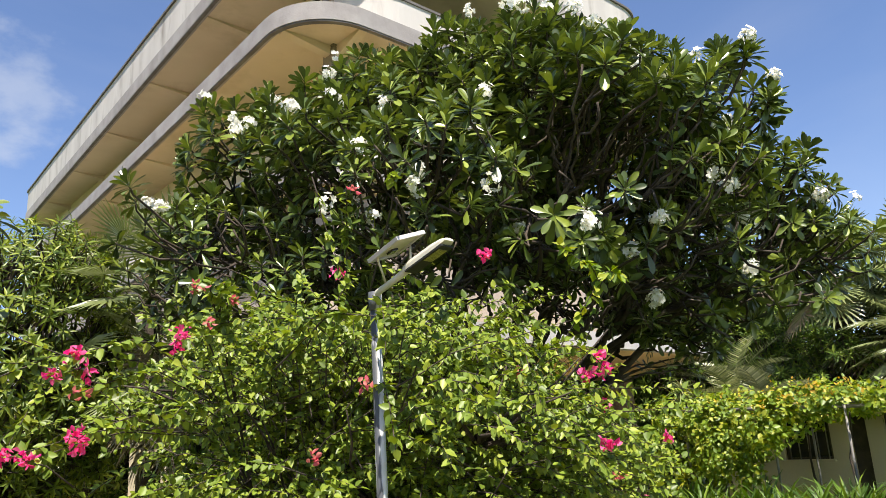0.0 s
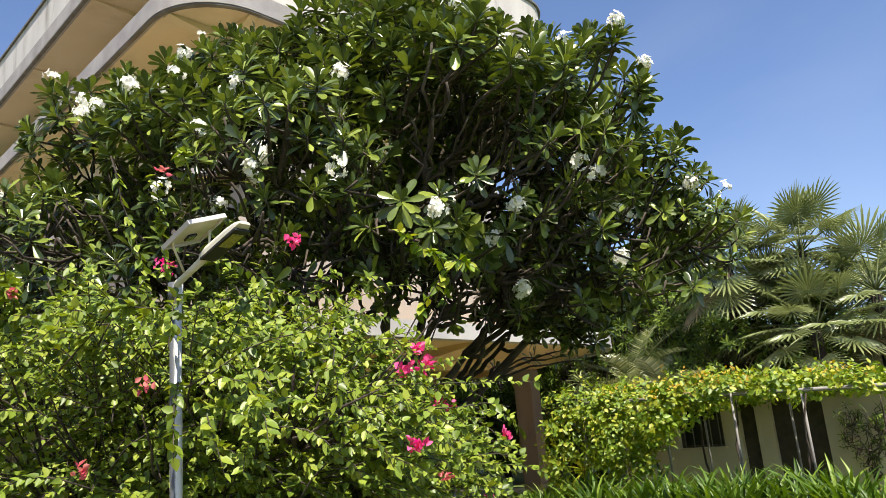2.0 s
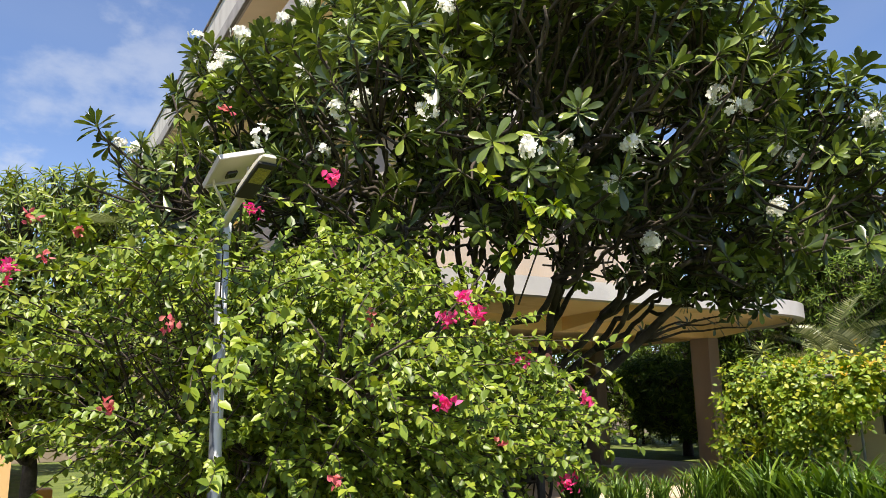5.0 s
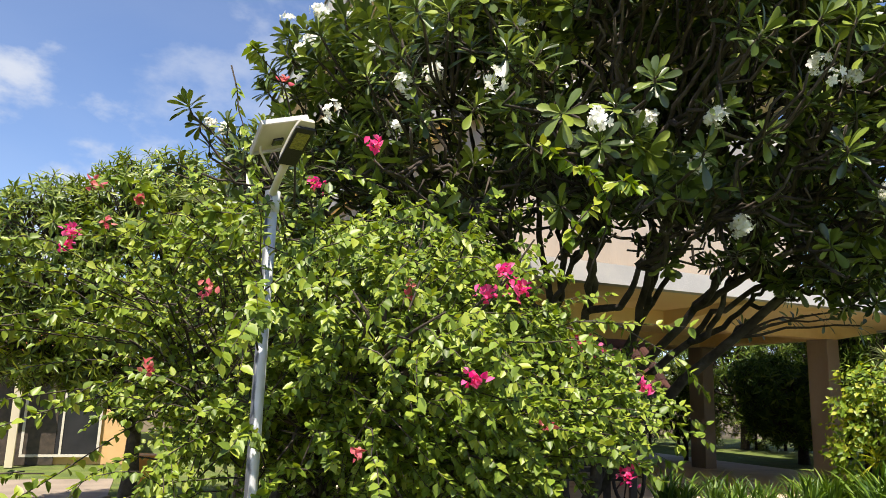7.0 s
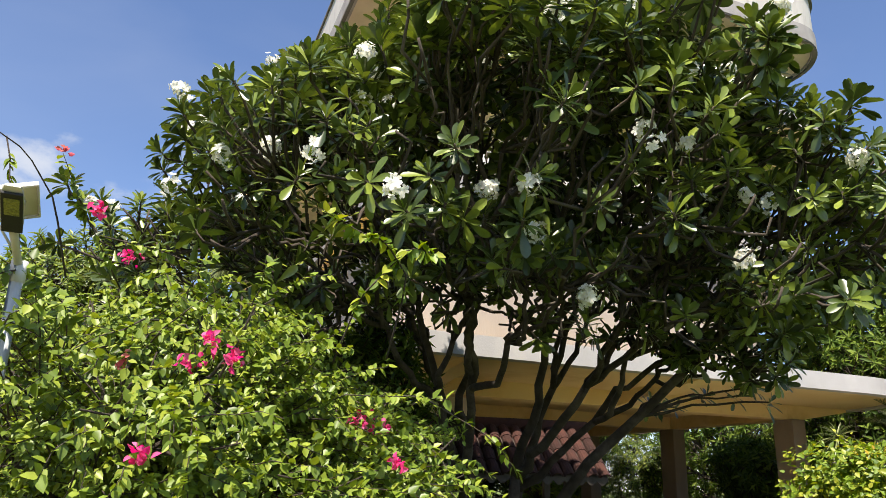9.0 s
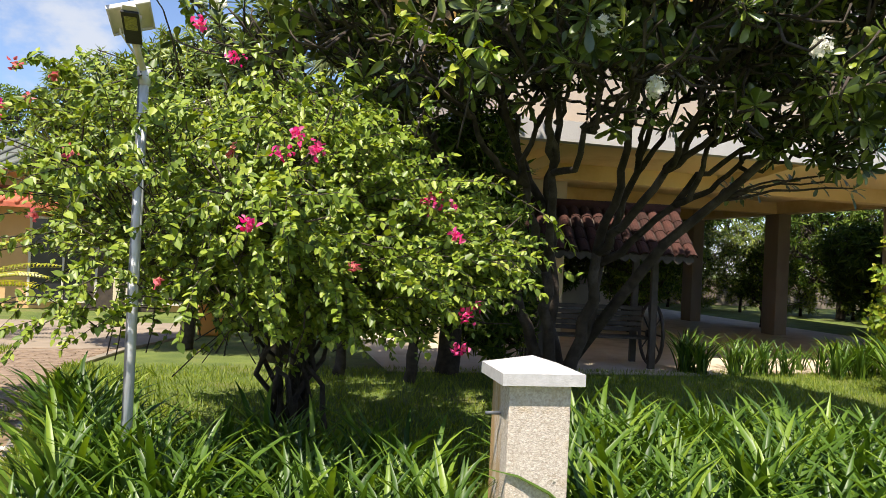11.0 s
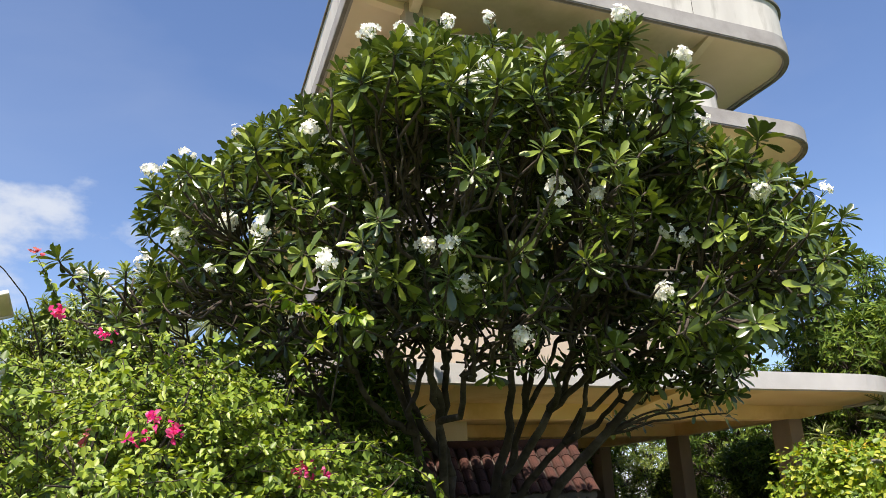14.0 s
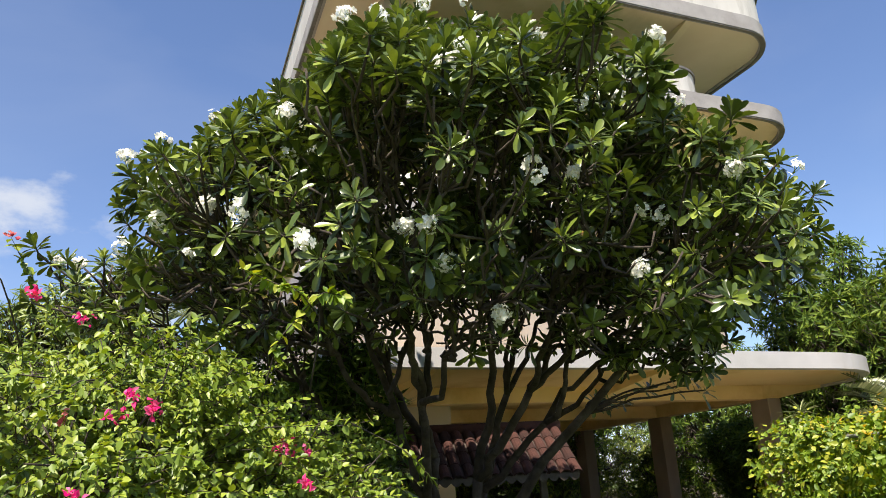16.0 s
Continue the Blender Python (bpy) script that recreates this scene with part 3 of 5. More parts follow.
def window(x, y, z, w, h, parent, facing="front"):
    holder = part("window", box("window", -w / 2, -0.03, 0, w / 2, 0.02, h, DARK), parent, "dark glazed window", Matrix.Translation((x, y, z)) if facing == "front" else pose(x, y, z, 0, 0, -90))
    for a, b, c, d in ((-w / 2 - 0.05, -0.05, -w / 2, h + 0.05), (w / 2, -0.05, w / 2 + 0.05, h + 0.05), (-w / 2, -0.05, w / 2, 0.0), (-w / 2, h, w / 2, h + 0.05), (-0.02, 0, 0.02, h)):
        part("window_frame", box("window_frame", a, -0.06, b, c, 0.03, d, FRAME), holder)
    return holder


for zx in (6.9, 10.3):
    for wx in (10.0, 11.8, 13.4):
        window(wx, 11.98, zx, 1.1, 1.2, tower)
    for wy in (13.0, 16.0, 19.0, 22.0):
        window(8.18 if zx < 9 else 8.28, wy, zx, 1.1, 1.2, tower, "side")

# ---- canopy over the ground floor ----
canopy = thing("entrance_canopy", (0, 0, 0), "flat concrete canopy with white edge and ochre soffit on square columns", "canopy")
part("fascia", ring("fascia", rounded(6.0, 9.285, 18.0, 21.6, (0.25, 2.5, 2.5, 0.2)), rounded(6.2, 9.485, 17.8, 21.4, (0.2, 2.3, 2.3, 0.1)), 3.29, 3.59, WHITE), canopy, "white painted edge with rounded corners")
part("roof_slab", prism("roof_slab", rounded(6.2, 9.485, 17.8, 21.4, (0.2, 2.3, 2.3, 0.1)), 3.33, 3.57, OCHRE), canopy, "ochre painted soffit")
for by in (11.91, 15.66, 19.4):
    part("beam", box("beam", 6.3, by - 0.175, 3.04, 16.1, by + 0.175, 3.33, OCHRE, 0.01), canopy, "ochre cross beam")
    part("bracket", make_mesh("bracket", [(16.46, by - 0.17, 3.04), (16.46, by + 0.17, 3.04), (17.8, by - 0.17, 3.27), (17.8, by + 0.17, 3.27), (16.46, by - 0.17, 3.335), (16.46, by + 0.17, 3.335), (17.8, by - 0.17, 3.335), (17.8, by + 0.17, 3.335)],
        [(0, 1, 3, 2), (4, 6, 7, 5), (0, 2, 6, 4), (1, 5, 7, 3), (0, 4, 5, 1), (2, 3, 7, 6)], OCHRE), canopy, "tapered ochre bracket beam")
part("beam", box("beam", 16.1, 11.735, 3.038, 16.46, 21.0, 3.335, OCHRE, 0.01), canopy, "ochre edge beam")
for bx in (7.9, 12.0):
    part("bracket", make_mesh("bracket", [(bx - 0.16, 11.735, 3.05), (bx + 0.16, 11.735, 3.05), (bx - 0.16, 9.485, 3.28), (bx + 0.16, 9.485, 3.28), (bx - 0.16, 11.735, 3.335), (bx + 0.16, 11.735, 3.335), (bx - 0.16, 9.485, 3.335), (bx + 0.16, 9.485, 3.335)],
        [(0, 2, 3, 1), (4, 5, 7, 6), (0, 4, 6, 2), (1, 3, 7, 5), (0, 1, 5, 4), (2, 6, 7, 3)], OCHRE), canopy, "tapered ochre bracket beam")
COLS = ((16.28, 11.91), (16.28, 15.66), (16.28, 19.4), (9.2, 19.4))
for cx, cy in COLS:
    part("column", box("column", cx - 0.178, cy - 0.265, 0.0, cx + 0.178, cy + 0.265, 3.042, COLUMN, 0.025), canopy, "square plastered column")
part("wall", box("wall", 6.4, 12.2, 0, 9.0, 18, 3.335, CREAM), canopy, "cream ground floor wall")

# ---- plumeria tree ----
O = np.array([7.1, 7.75, 0.0])
plum = thing("frangipani_tree", tuple(O), "spreading frangipani tree in white bloom on the lawn", "tree")
# rounded masses of the crown: x, y, z, radius
CROWN = [(5.84, 4.72, 4.26, 1.37), (5.0, 6.96, 4.4, 1.4), (8.02, 5.74, 4.47, 1.27), (6.82, 6.96, 4.96, 1.4), (4.72, 5.84, 3.98, 1.25), (6.96, 4.86, 4.26, 1.35), (4.02, 8.08, 3.56, 1.1), (3.88, 6.26, 3.0, 0.95), (8.88, 4.6, 3.8, 0.8),
         (5.28, 4.02, 3.84, 1.14), (6.5, 5.7, 5.2, 1.26), (5.42, 7.94, 4.54, 1.34), (8.08, 4.16, 3.56, 0.82), (4.3, 4.72, 3.56, 0.9), (6.12, 4.16, 3.98, 1.21), (7.22, 4.74, 4.8, 1.1), (5.7, 5.98, 4.68, 1.4), (4.3, 7.66, 4.68, 1.04),
         (6.82, 3.6, 3.14, 0.6), (3.6, 7.38, 3.42, 0.76), (3.88, 5.42, 2.86, 0.75), (7.38, 6.68, 4.8, 1.33), (5.42, 6.82, 4.82, 1.38)]
SPRAYS = [(7.85, 3.55, 3.95, 0.5), (8.2, 3.45, 4.0, 0.32), (7.8, 3.25, 3.2, 0.5), (8.4, 3.7, 3.5, 0.62), (8.6, 5.2, 3.75, 0.95), (9.2, 5.6, 3.5, 0.6), (8.3, 5.6, 3.2, 0.55), (7.2, 5.2, 3.2, 0.55), (6.2, 4.9, 3.1, 0.5), (5.4, 5.2, 3.1, 0.5), (2.85, 7.05, 3.75, 0.42), (3.3, 6.95, 3.5, 0.55), (6.66, 3.22, 4.98, 0.2), (7.2, 3.35, 4.68, 0.2), (7.6, 3.6, 4.3, 0.25), (8.8, 4.0, 3.85, 0.42), (8.9, 5.3, 2.9, 0.42), (9.25, 5.2, 3.15, 0.38)]
LOBES = [((x, y, z), (r * 0.93,) * 3, r ** 2) for x, y, z, r in CROWN] + [((x, y, z), (r * 0.9,) * 3, 2.0 * r ** 2) for x, y, z, r in SPRAYS]
tips, ways = shell_points(LOBES, 7600, 0.62, 2.0)
airy = np.array([noise.noise(Vector(p) * 1.7) for p in tips])
thin = np.interp(tips[:, 2], (2.6, 3.4, 4.2, 5.0), (0.15, 0.07, -0.08, -0.35))
thin = thin - 0.24 * (tips[:, 0] > 7.3)
tips, ways = tips[airy > thin], ways[airy > thin]
chosen = []
for k, p in enumerate(tips):
    if not chosen or ((tips[chosen] - p) ** 2).sum(1).min() > (0.185 if p[2] > 4.1 else 0.165) ** 2:
        chosen.append(k)
tips, ways = tips[chosen], ways[chosen]
tips = tips + ways * np.minimum(rng.exponential(0.06, len(tips)), 0.22)[:, None]
ways = unit(ways * 0.7 + np.array([0, 0, 0.75]) + rng.normal(size=ways.shape) * 0.22)
# whorls that carry the largest flower heads
NAMED = np.array([(5.53, 3.35, 4.48), (4.57, 4.4, 4.5), (5.43, 4.18, 3.52), (7.16, 3.62, 3.1), (6.12, 4.01, 2.8), (6.68, 3.08, 5.12), (7.28, 3.17, 4.92), (2.77, 7.15, 3.98), (4.0, 4.65, 3.74), (5.06, 4.5, 4.38), (2.94, 7.26, 4.0), (7.81, 3.12, 3.8)])
head_lean = unit([-0.1, -0.35, 0.93])
tips = np.concatenate([tips, NAMED - head_lean * 0.17])
ways = np.concatenate([ways, np.tile(head_lean, (len(NAMED), 1))])
inner_lit = np.interp(tips[:, 2], (2.9, 3.5, 4.1, 4.6), (0.5, 0.6, 0.85, 1.0))
leafy = (rng.uniform(size=len(tips)) < inner_lit) | (tips[:, 0] > 7.6) | (np.arange(len(tips)) >= len(tips) - len(NAMED))
limbs, twigs = branching(O, tips, ways, (5, 2, 3, 3, 4), 0.085, (0.34, 0.36, 0.42, 0.5, 0.6), 0.010)
for p, r in limbs:
    part("limb", tubes("limb", [(p - O, r)], BARK, 8), plum)
tagged(part("twigwork", tubes("twigwork", [(p - O, r) for p, r in twigs], BARK, 5), plum, "stubby grey twigs"), kind="stuff")
# the long low limb that reaches out past the others, with its hanging side branch
low_limb = np.array([(7.15, 7.7, 0.25), (7.5, 7.0, 1.2), (7.75, 6.55, 1.8), (8.1, 6.05, 2.3), (8.6, 5.3, 3.1), (8.75, 5.0, 3.5)])
part("limb", tubes("limb", [(low_limb - O, np.linspace(0.075, 0.03, 6))], BARK, 8), plum)
droop_at = np.array([(8.35, 6.25, 2.42), (8.6, 6.4, 2.4), (8.85, 6.46, 2.42), (8.95, 6.1, 2.52), (9.1, 5.8, 2.5), (9.25, 5.54, 2.42), (9.3, 5.75, 2.6)])
for end in droop_at:
    part("limb", tubes("limb", [(arc((8.05, 6.1, 2.25), end, (0, 0, 0.06), 6, 0.015) - O, np.linspace(0.018, 0.009, 6))], BARK, 6), plum)
high = leafy & (tips[:, 2] > 4.1)
for name, where, heading, per, length, spread, look_of in (("crown", tips[high], ways[high], (19, 27), (0.165, 0.25), (4, 98), "broad sunlit green paddle-shaped leaves in whorls"),
        ("lower_crown", tips[leafy & ~high], ways[leafy & ~high], (13, 21), (0.12, 0.215), (12, 112), "dark glossy leaves of the shaded lower whorls"),
        ("hanging_crown", droop_at, np.tile(unit([0.15, -0.35, 0.3]), (len(droop_at), 1)), (9, 14), (0.12, 0.19), (20, 110), "")):
    turns, places, sizes = whorls(where, heading, per, length, spread)
    tagged(part(name, scatter(name, PLUM_LEAF, turns, places - O, sizes, PLUM), plum, look_of), kind="stuff")
showy = tips @ np.array([-0.32, -0.62, 0.72])
showy = np.where((showy > np.quantile(showy, 0.58)) & leafy)[0]
bloom = np.concatenate([rng.choice(showy, 80, replace=False), np.arange(len(tips) - len(NAMED), len(tips))])
stalks = []
for b in bloom:
    full = b >= len(tips) - len(NAMED)
    head_way = head_lean if full else unit(ways[b] + np.array([-0.25, -0.35, 0.1]) + rng.normal(size=3) * 0.25)
    middle = tips[b] + head_way * (0.17 if full else rng.uniform(0.17, 0.23))
    count, reach = (rng.integers(26, 36), 0.085) if full else (rng.integers(6, 22), 0.08)
    out_way = unit(rng.normal(size=(count, 3)) + head_way * 0.6)
    spots = middle + out_way * rng.uniform(0.025, reach, (count, 1))
    facing = unit(out_way + rng.normal(size=(count, 3)) * 0.25)
    head = part("flower_head", scatter("flower_head", FIVE, frames_of(np.cross(facing, rng.normal(size=(count, 3))), facing), spots - O, rng.uniform(0.046, 0.062, count), PETAL), plum, "cluster of white five-petalled flowers")
    tagged(head, kind="stuff")
    stalks.append((arc(tips[b], middle, (0, 0, 0.015), 4) - O, np.linspace(0.006, 0.004, 4)))
    stalks += [(arc(middle - head_way * 0.06, q, (0, 0, 0), 2) - O, np.array([0.003, 0.002])) for q in spots[::3]]
tagged(part("stalkwork", tubes("stalkwork", stalks, HEDGE, 4), plum, "thin pale green flower stalks"), kind="stuff")

# ---- bougainvillea ----
boug = thing("bougainvillea_bush", (3.8, 5.8, 0), "large bougainvillea shrub with bright green leaves and pink flowers", "bush")
B = np.array([3.8, 5.8, 0.0])
MOUNDS = [(3.9, 5.29, 1.84, 1.09), (2.55, 5.38, 1.84, 0.93), (3.63, 3.67, 1.84, 0.81), (2.64, 4.57, 1.84, 0.86), (3.09, 5.92, 1.93, 1.08), (2.82, 3.13, 1.84, 0.62), (3.81, 4.84, 1.84, 1.03), (4.35, 3.85, 1.57, 0.62), (4.8, 4.93, 1.57, 0.68),
          (2.82, 3.85, 1.93, 0.77), (1.47, 4.48, 1.12, 0.52), (2.6, 6.1, 1.5, 0.6), (1.3, 5.2, 1.12, 0.42), (2.28, 3.94, 1.39, 0.53), (3.45, 3.22, 1.75, 0.69), (4.08, 3.49, 1.57, 0.62), (1.11, 4.57, 1.93, 0.44), (3.63, 4.21, 1.84, 0.92), (4.55, 3.5, 1.5, 0.4), (4.9, 4.2, 1.6, 0.45)]
BLOBES = [((x, y, z), (r * 0.92,) * 3, r ** 2) for x, y, z, r in MOUNDS]
btips, bways = shell_points(BLOBES, 2700, 0.6, 2.0)
airy = np.array([noise.noise(Vector((p[0] * 1.9, p[1] * 1.9, p[2] * 3.6))) for p in btips])
core_tips, core_ways = shell_points(BLOBES, 800, 0.3, 2.0)
deep = core_tips[:, 0] > 2.9
held = airy > np.interp(btips[:, 0], (2.3, 2.9), (0.1, -0.06)) + 0.22 * ((btips[:, 0] < 2.6) & (btips[:, 2] < 1.8))
btips, bways = np.concatenate([btips[held], core_tips[deep]]), np.concatenate([bways[held], core_ways[deep]])
by_pole = (np.abs(btips[:, 0] - 2.75) < 0.55) & (btips[:, 1] < 3.62)
outlying = btips[:, 0] < 2.2
keep = rng.uniform(size=len(btips)) > np.where(by_pole, 0.62, np.where(outlying, 0.68, 0.0))
btips, bways = btips[keep], bways[keep]
hub = np.array([3.4, 4.9, 0.85])
shoots, lp, la, lu, ls = [], [], [], [], []
for p, w in zip(btips, bways):
    reach = rng.uniform(0.35, 0.85)
    way = unit((unit(p - hub) * 0.7 + w * 0.3) * np.array([1, 1, 0.45]) + rng.normal(size=3) * 0.22)
    start = p - way * reach
    end = p + way * rng.uniform(0.03, 0.30) * (1.7 if rng.uniform() < 0.08 else 1.0) + np.array([0, 0, -0.10])
    pts = arc(start, end, np.array([0, 0, rng.uniform(0.03, 0.15)]), 7, 0.01)
    shoots.append((pts, np.linspace(0.0045, 0.0015, 7)))
    m = int(np.linalg.norm(end - start) / 0.016)
    t = rng.uniform(0.12, 1.0, m)
    pos = np.stack([np.interp(t * 6, np.arange(7), pts[:, k]) for k in range(3)], -1)
    d = unit(pts[-1] - pts[0])
    side = unit(np.cross(np.tile(d, (m, 1)), rng.normal(size=(m, 3))))
    lp.append(pos)
    la.append(unit(side * 0.85 + d * 0.5 + np.array([0, 0, -0.35])))
    lu.append(unit(np.array([-0.1, -0.5, 1.0]) + rng.normal(size=(m, 3)) * 0.3))
    ls.append(rng.uniform(0.032, 0.06, m))
lp, la, lu, ls = (np.concatenate(q) for q in (lp, la, lu, ls))
LONG = (((2.95, 4.0, 2.3), (2.8, 3.6, 2.45), (2.62, 3.3, 2.3), (2.55, 3.2, 2.1)), ((2.9, 3.9, 1.9), (2.75, 3.5, 2.0), (2.6, 3.25, 1.85), (2.55, 3.15, 1.65)), ((2.4, 4.0, 2.1), (2.5, 3.6, 2.35), (2.62, 3.35, 2.3)), ((3.1, 3.6, 1.2), (2.85, 3.3, 1.25), (2.7, 3.1, 1.1)), ((2.95, 3.9, 2.5), (2.87, 3.62, 2.8), (2.75, 3.36, 2.93), (2.62, 3.19, 2.955), (2.555, 3.11, 2.97)), ((4.6, 3.7, 2.2), (4.62, 3.45, 2.6), (4.46, 3.4, 2.78), (4.33, 3.4, 2.80), (4.12, 3.4, 2.89)),
        ((4.3, 3.7, 2.15), (4.36, 3.45, 2.47), (4.61, 3.4, 2.765), (4.76, 3.38, 2.73)), ((4.3, 4.2, 1.9), (4.8, 3.8, 2.05), (5.2, 3.6, 1.8), (5.35, 3.55, 1.6)), ((4.4, 4.0, 1.5), (4.9, 3.7, 1.6), (5.2, 3.6, 1.3)),
        ((2.3, 4.5, 2.3), (2.25, 4.35, 2.55), (2.2, 4.2, 2.6)), ((3.2, 4.5, 2.6), (2.95, 4.1, 2.95), (2.83, 3.92, 3.17)))
# arching shoots that carry the outlying flower heads
LONG += tuple(((2.75, 4.9, 1.35), (2.35 + 0.1 * (hx - 1.5), 4.6, 0.55 * hz + 0.85), (0.4 * 2.3 + 0.6 * hx, 4.25, hz + 0.12), (hx, hy, hz)) for hx, hy, hz in
              ((1.42, 4.1, 2.16), (1.33, 4.1, 2.06), (1.45, 4.1, 1.78), (1.18, 4.1, 1.71), (1.25, 4.1, 1.69), (1.92, 4.1, 2.28), (1.99, 4.1, 2.53), (2.2, 4.1, 2.48), (1.5, 4.3, 2.0), (1.6, 3.95, 1.3), (1.3, 4.3, 1.35), (1.75, 3.9, 1.0), (1.85, 4.0, 1.85)))
for k, way in enumerate(LONG):
    pts = np.array([np.interp(np.linspace(0, len(way) - 1, 12), np.arange(len(way)), [q[a] for q in way]) for a in range(3)]).T
    shoots.append((pts, np.linspace(0.006, 0.002, 12)))
    m = 16 if k == 4 else 46 if k < 11 else 70
    t = rng.uniform(0.8 if k == 4 else 0.15, 1.0, m)
    if k in (5, 6):
        young = np.stack([np.interp(t * 11, np.arange(12), pts[:, a]) for a in range(3)], -1)
        turn = frames_of(unit(rng.normal(size=(m, 3)) * 0.7 + np.array([0, 0, -0.3])), unit(np.array([0, -0.4, 1.0]) + rng.normal(size=(m, 3)) * 0.35))
        tagged(part("young_shoot", scatter("young_shoot", BOUG_LEAF, turn, young - B, rng.uniform(0.06, 0.085, m), HEDGE), boug, "yellow-green young leaves"), kind="stuff")
        continue
    lp = np.concatenate([lp, np.stack([np.interp(t * 11, np.arange(12), pts[:, a]) for a in range(3)], -1)])
    la = np.concatenate([la, unit(rng.normal(size=(m, 3)) * 0.7 + np.array([0, 0, -0.3]))])
    lu = np.concatenate([lu, unit(np.array([0, -0.25, 1.0]) + rng.normal(size=(m, 3)) * 0.35)])
    ls = np.concatenate([ls, rng.uniform(0.045, 0.07, m)])
part("crown", scatter("crown", BOUG_LEAF, frames_of(la, lu), lp - B, ls, BOUG), boug, "bright green heart-shaped leaves on arching shoots")
tagged(part("shootwork", tubes("shootwork", [(p - B, r) for p, r in shoots], DARKBARK, 4), boug, "thin arching shoots"), kind="stuff")
owner, centres = cluster(btips, 16)
stems = []
for c in centres:
    foot, goal = B + np.append(rng.normal(size=2) * 0.13, 0), c - unit(c - hub) * 0.45
    bow = np.append((foot - goal)[:2] * 0.18, 0.16)
    stems.append((arc(foot, goal, bow, 9, 0.04) - B, np.linspace(0.028, 0.008, 9)))
for c in centres:
    for _ in range(9):
        q = c + np.clip(rng.normal(size=3), -1.2, 1.2) * 0.3
        stems.append((arc(c - unit(c - hub) * 0.45, q, rng.normal(size=3) * 0.05, 5, 0.02) - B, np.linspace(0.014, 0.004, 5)))
for p, r in stems:
    part("stem", tubes("stem", [(p, r)], DARKBARK, 6), boug)
BRACT = blade([(0, 0.03), (0.35, 0.36), (0.7, 0.3), (1.0, 0.02)], 0.5, 0.3)


def bracts(name, centre, count, spread, mat, parent, origin):
    c = np.asarray(centre, float)
    pos = c + rng.normal(size=(count, 3)) * spread * 0.55
    al = unit(rng.normal(size=(count, 3)) + np.array([0, -0.3, 0.2]))
    return tagged(part(name, scatter(name, BRACT, frames_of(al, rng.normal(size=(count, 3))), pos - origin, rng.uniform(0.024, 0.038, count), mat), parent), kind="stuff")


for c, k, s in (((3.52, 2.78, 1.97), 24, 0.034), ((3.58, 2.76, 2.06), 20, 0.03), ((3.68, 2.8, 2.0), 26, 0.034), ((4.40, 3.42, 1.84), 24, 0.05), ((4.50, 3.44, 1.81), 14, 0.03), ((4.60, 3.34, 1.19), 26, 0.035), ((4.68, 3.36, 1.24), 12, 0.025), ((4.58, 3.36, 1.0), 24, 0.035),
                ((3.38, 2.6, 1.62), 24, 0.03), ((4.42, 2.96, 1.63), 18, 0.028), ((3.10, 3.05, 2.61), 20, 0.026), ((1.92, 4.1, 2.28), 24, 0.035), ((1.9, 4.1, 2.21), 16, 0.03), ((1.42, 4.1, 2.16), 24, 0.035), ((1.33, 4.1, 2.06), 14, 0.03), ((1.47, 4.1, 2.07), 14, 0.03), ((1.45, 4.1, 1.78), 30, 0.035), ((1.47, 4.1, 1.74), 14, 0.025), ((1.18, 4.1, 1.71), 22, 0.03), ((1.25, 4.1, 1.69), 18, 0.03), ((3.22, 4.6, 2.84), 26, 0.045)):
    bracts("flower_head", c, k, s, PINK, boug, B)
for c in ((1.99, 4.1, 2.53), (2.07, 4.1, 2.34), (2.2, 4.1, 2.48), (3.28, 3.05, 1.98), (2.3, 3.45, 1.62), (3.0, 2.75, 1.35), (2.5, 3.3, 1.95), (3.9, 2.95, 1.45), (2.83, 3.86, 3.17), (1.5, 4.3, 2.0)):
    bracts("flower_head", c, 10, 0.028, CORAL, boug, B)

# ---- street lamp ----
lamp = thing("solar_street_lamp", (2.785, 3.585, -0.04), "solar street lamp on a galvanised steel pole", "street lamp")
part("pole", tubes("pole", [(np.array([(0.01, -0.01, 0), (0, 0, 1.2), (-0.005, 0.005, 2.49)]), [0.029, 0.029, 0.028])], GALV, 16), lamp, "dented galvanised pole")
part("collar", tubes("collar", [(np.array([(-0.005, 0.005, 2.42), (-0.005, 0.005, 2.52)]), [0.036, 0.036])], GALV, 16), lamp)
part("arm", tubes("arm", [(np.array([(-0.005, 0.02, 2.49), (-0.01, -0.04, 2.515), (-0.012, -0.16, 2.545), (-0.012, -0.30, 2.583)]), [0.024, 0.018, 0.017, 0.02])], LAMPWHITE, 12), lamp, "cast lamp arm")
head_at = look((-0.014, -0.29, 2.58), (0.006, -0.66, 2.682)) @ Matrix.Diagonal((0.64, 0.8, 0.80, 1)) @ pose(0, 0, 0, -90, 0, 0)
bm = bmesh.new()
secs = [(0.0, 0.045, 0.03), (0.08, 0.062, 0.036), (0.3, 0.066, 0.034), (0.38, 0.06, 0.026), (0.42, 0.045, 0.012)]
rings = []
for y, w, h in secs:
    rings.append([bm.verts.new((w * cx, y, h * cz)) for cx, cz in ((-1, -0.6), (1, -0.6), (1, 0.1), (0.72, 0.8), (0, 1.0), (-0.72, 0.8), (-1, 0.1))])
for a, b in zip(rings, rings[1:]):
    for k in range(7):
        bm.faces.new((a[k], a[(k + 1) % 7], b[(k + 1) % 7], b[k]))
bm.faces.new(rings[0])
bm.faces.new(rings[-1])
head = part("lamp_head", bm_mesh("lamp_head", bm, LAMPWHITE), lamp, "off-white shoe-shaped lamp housing", head_at)
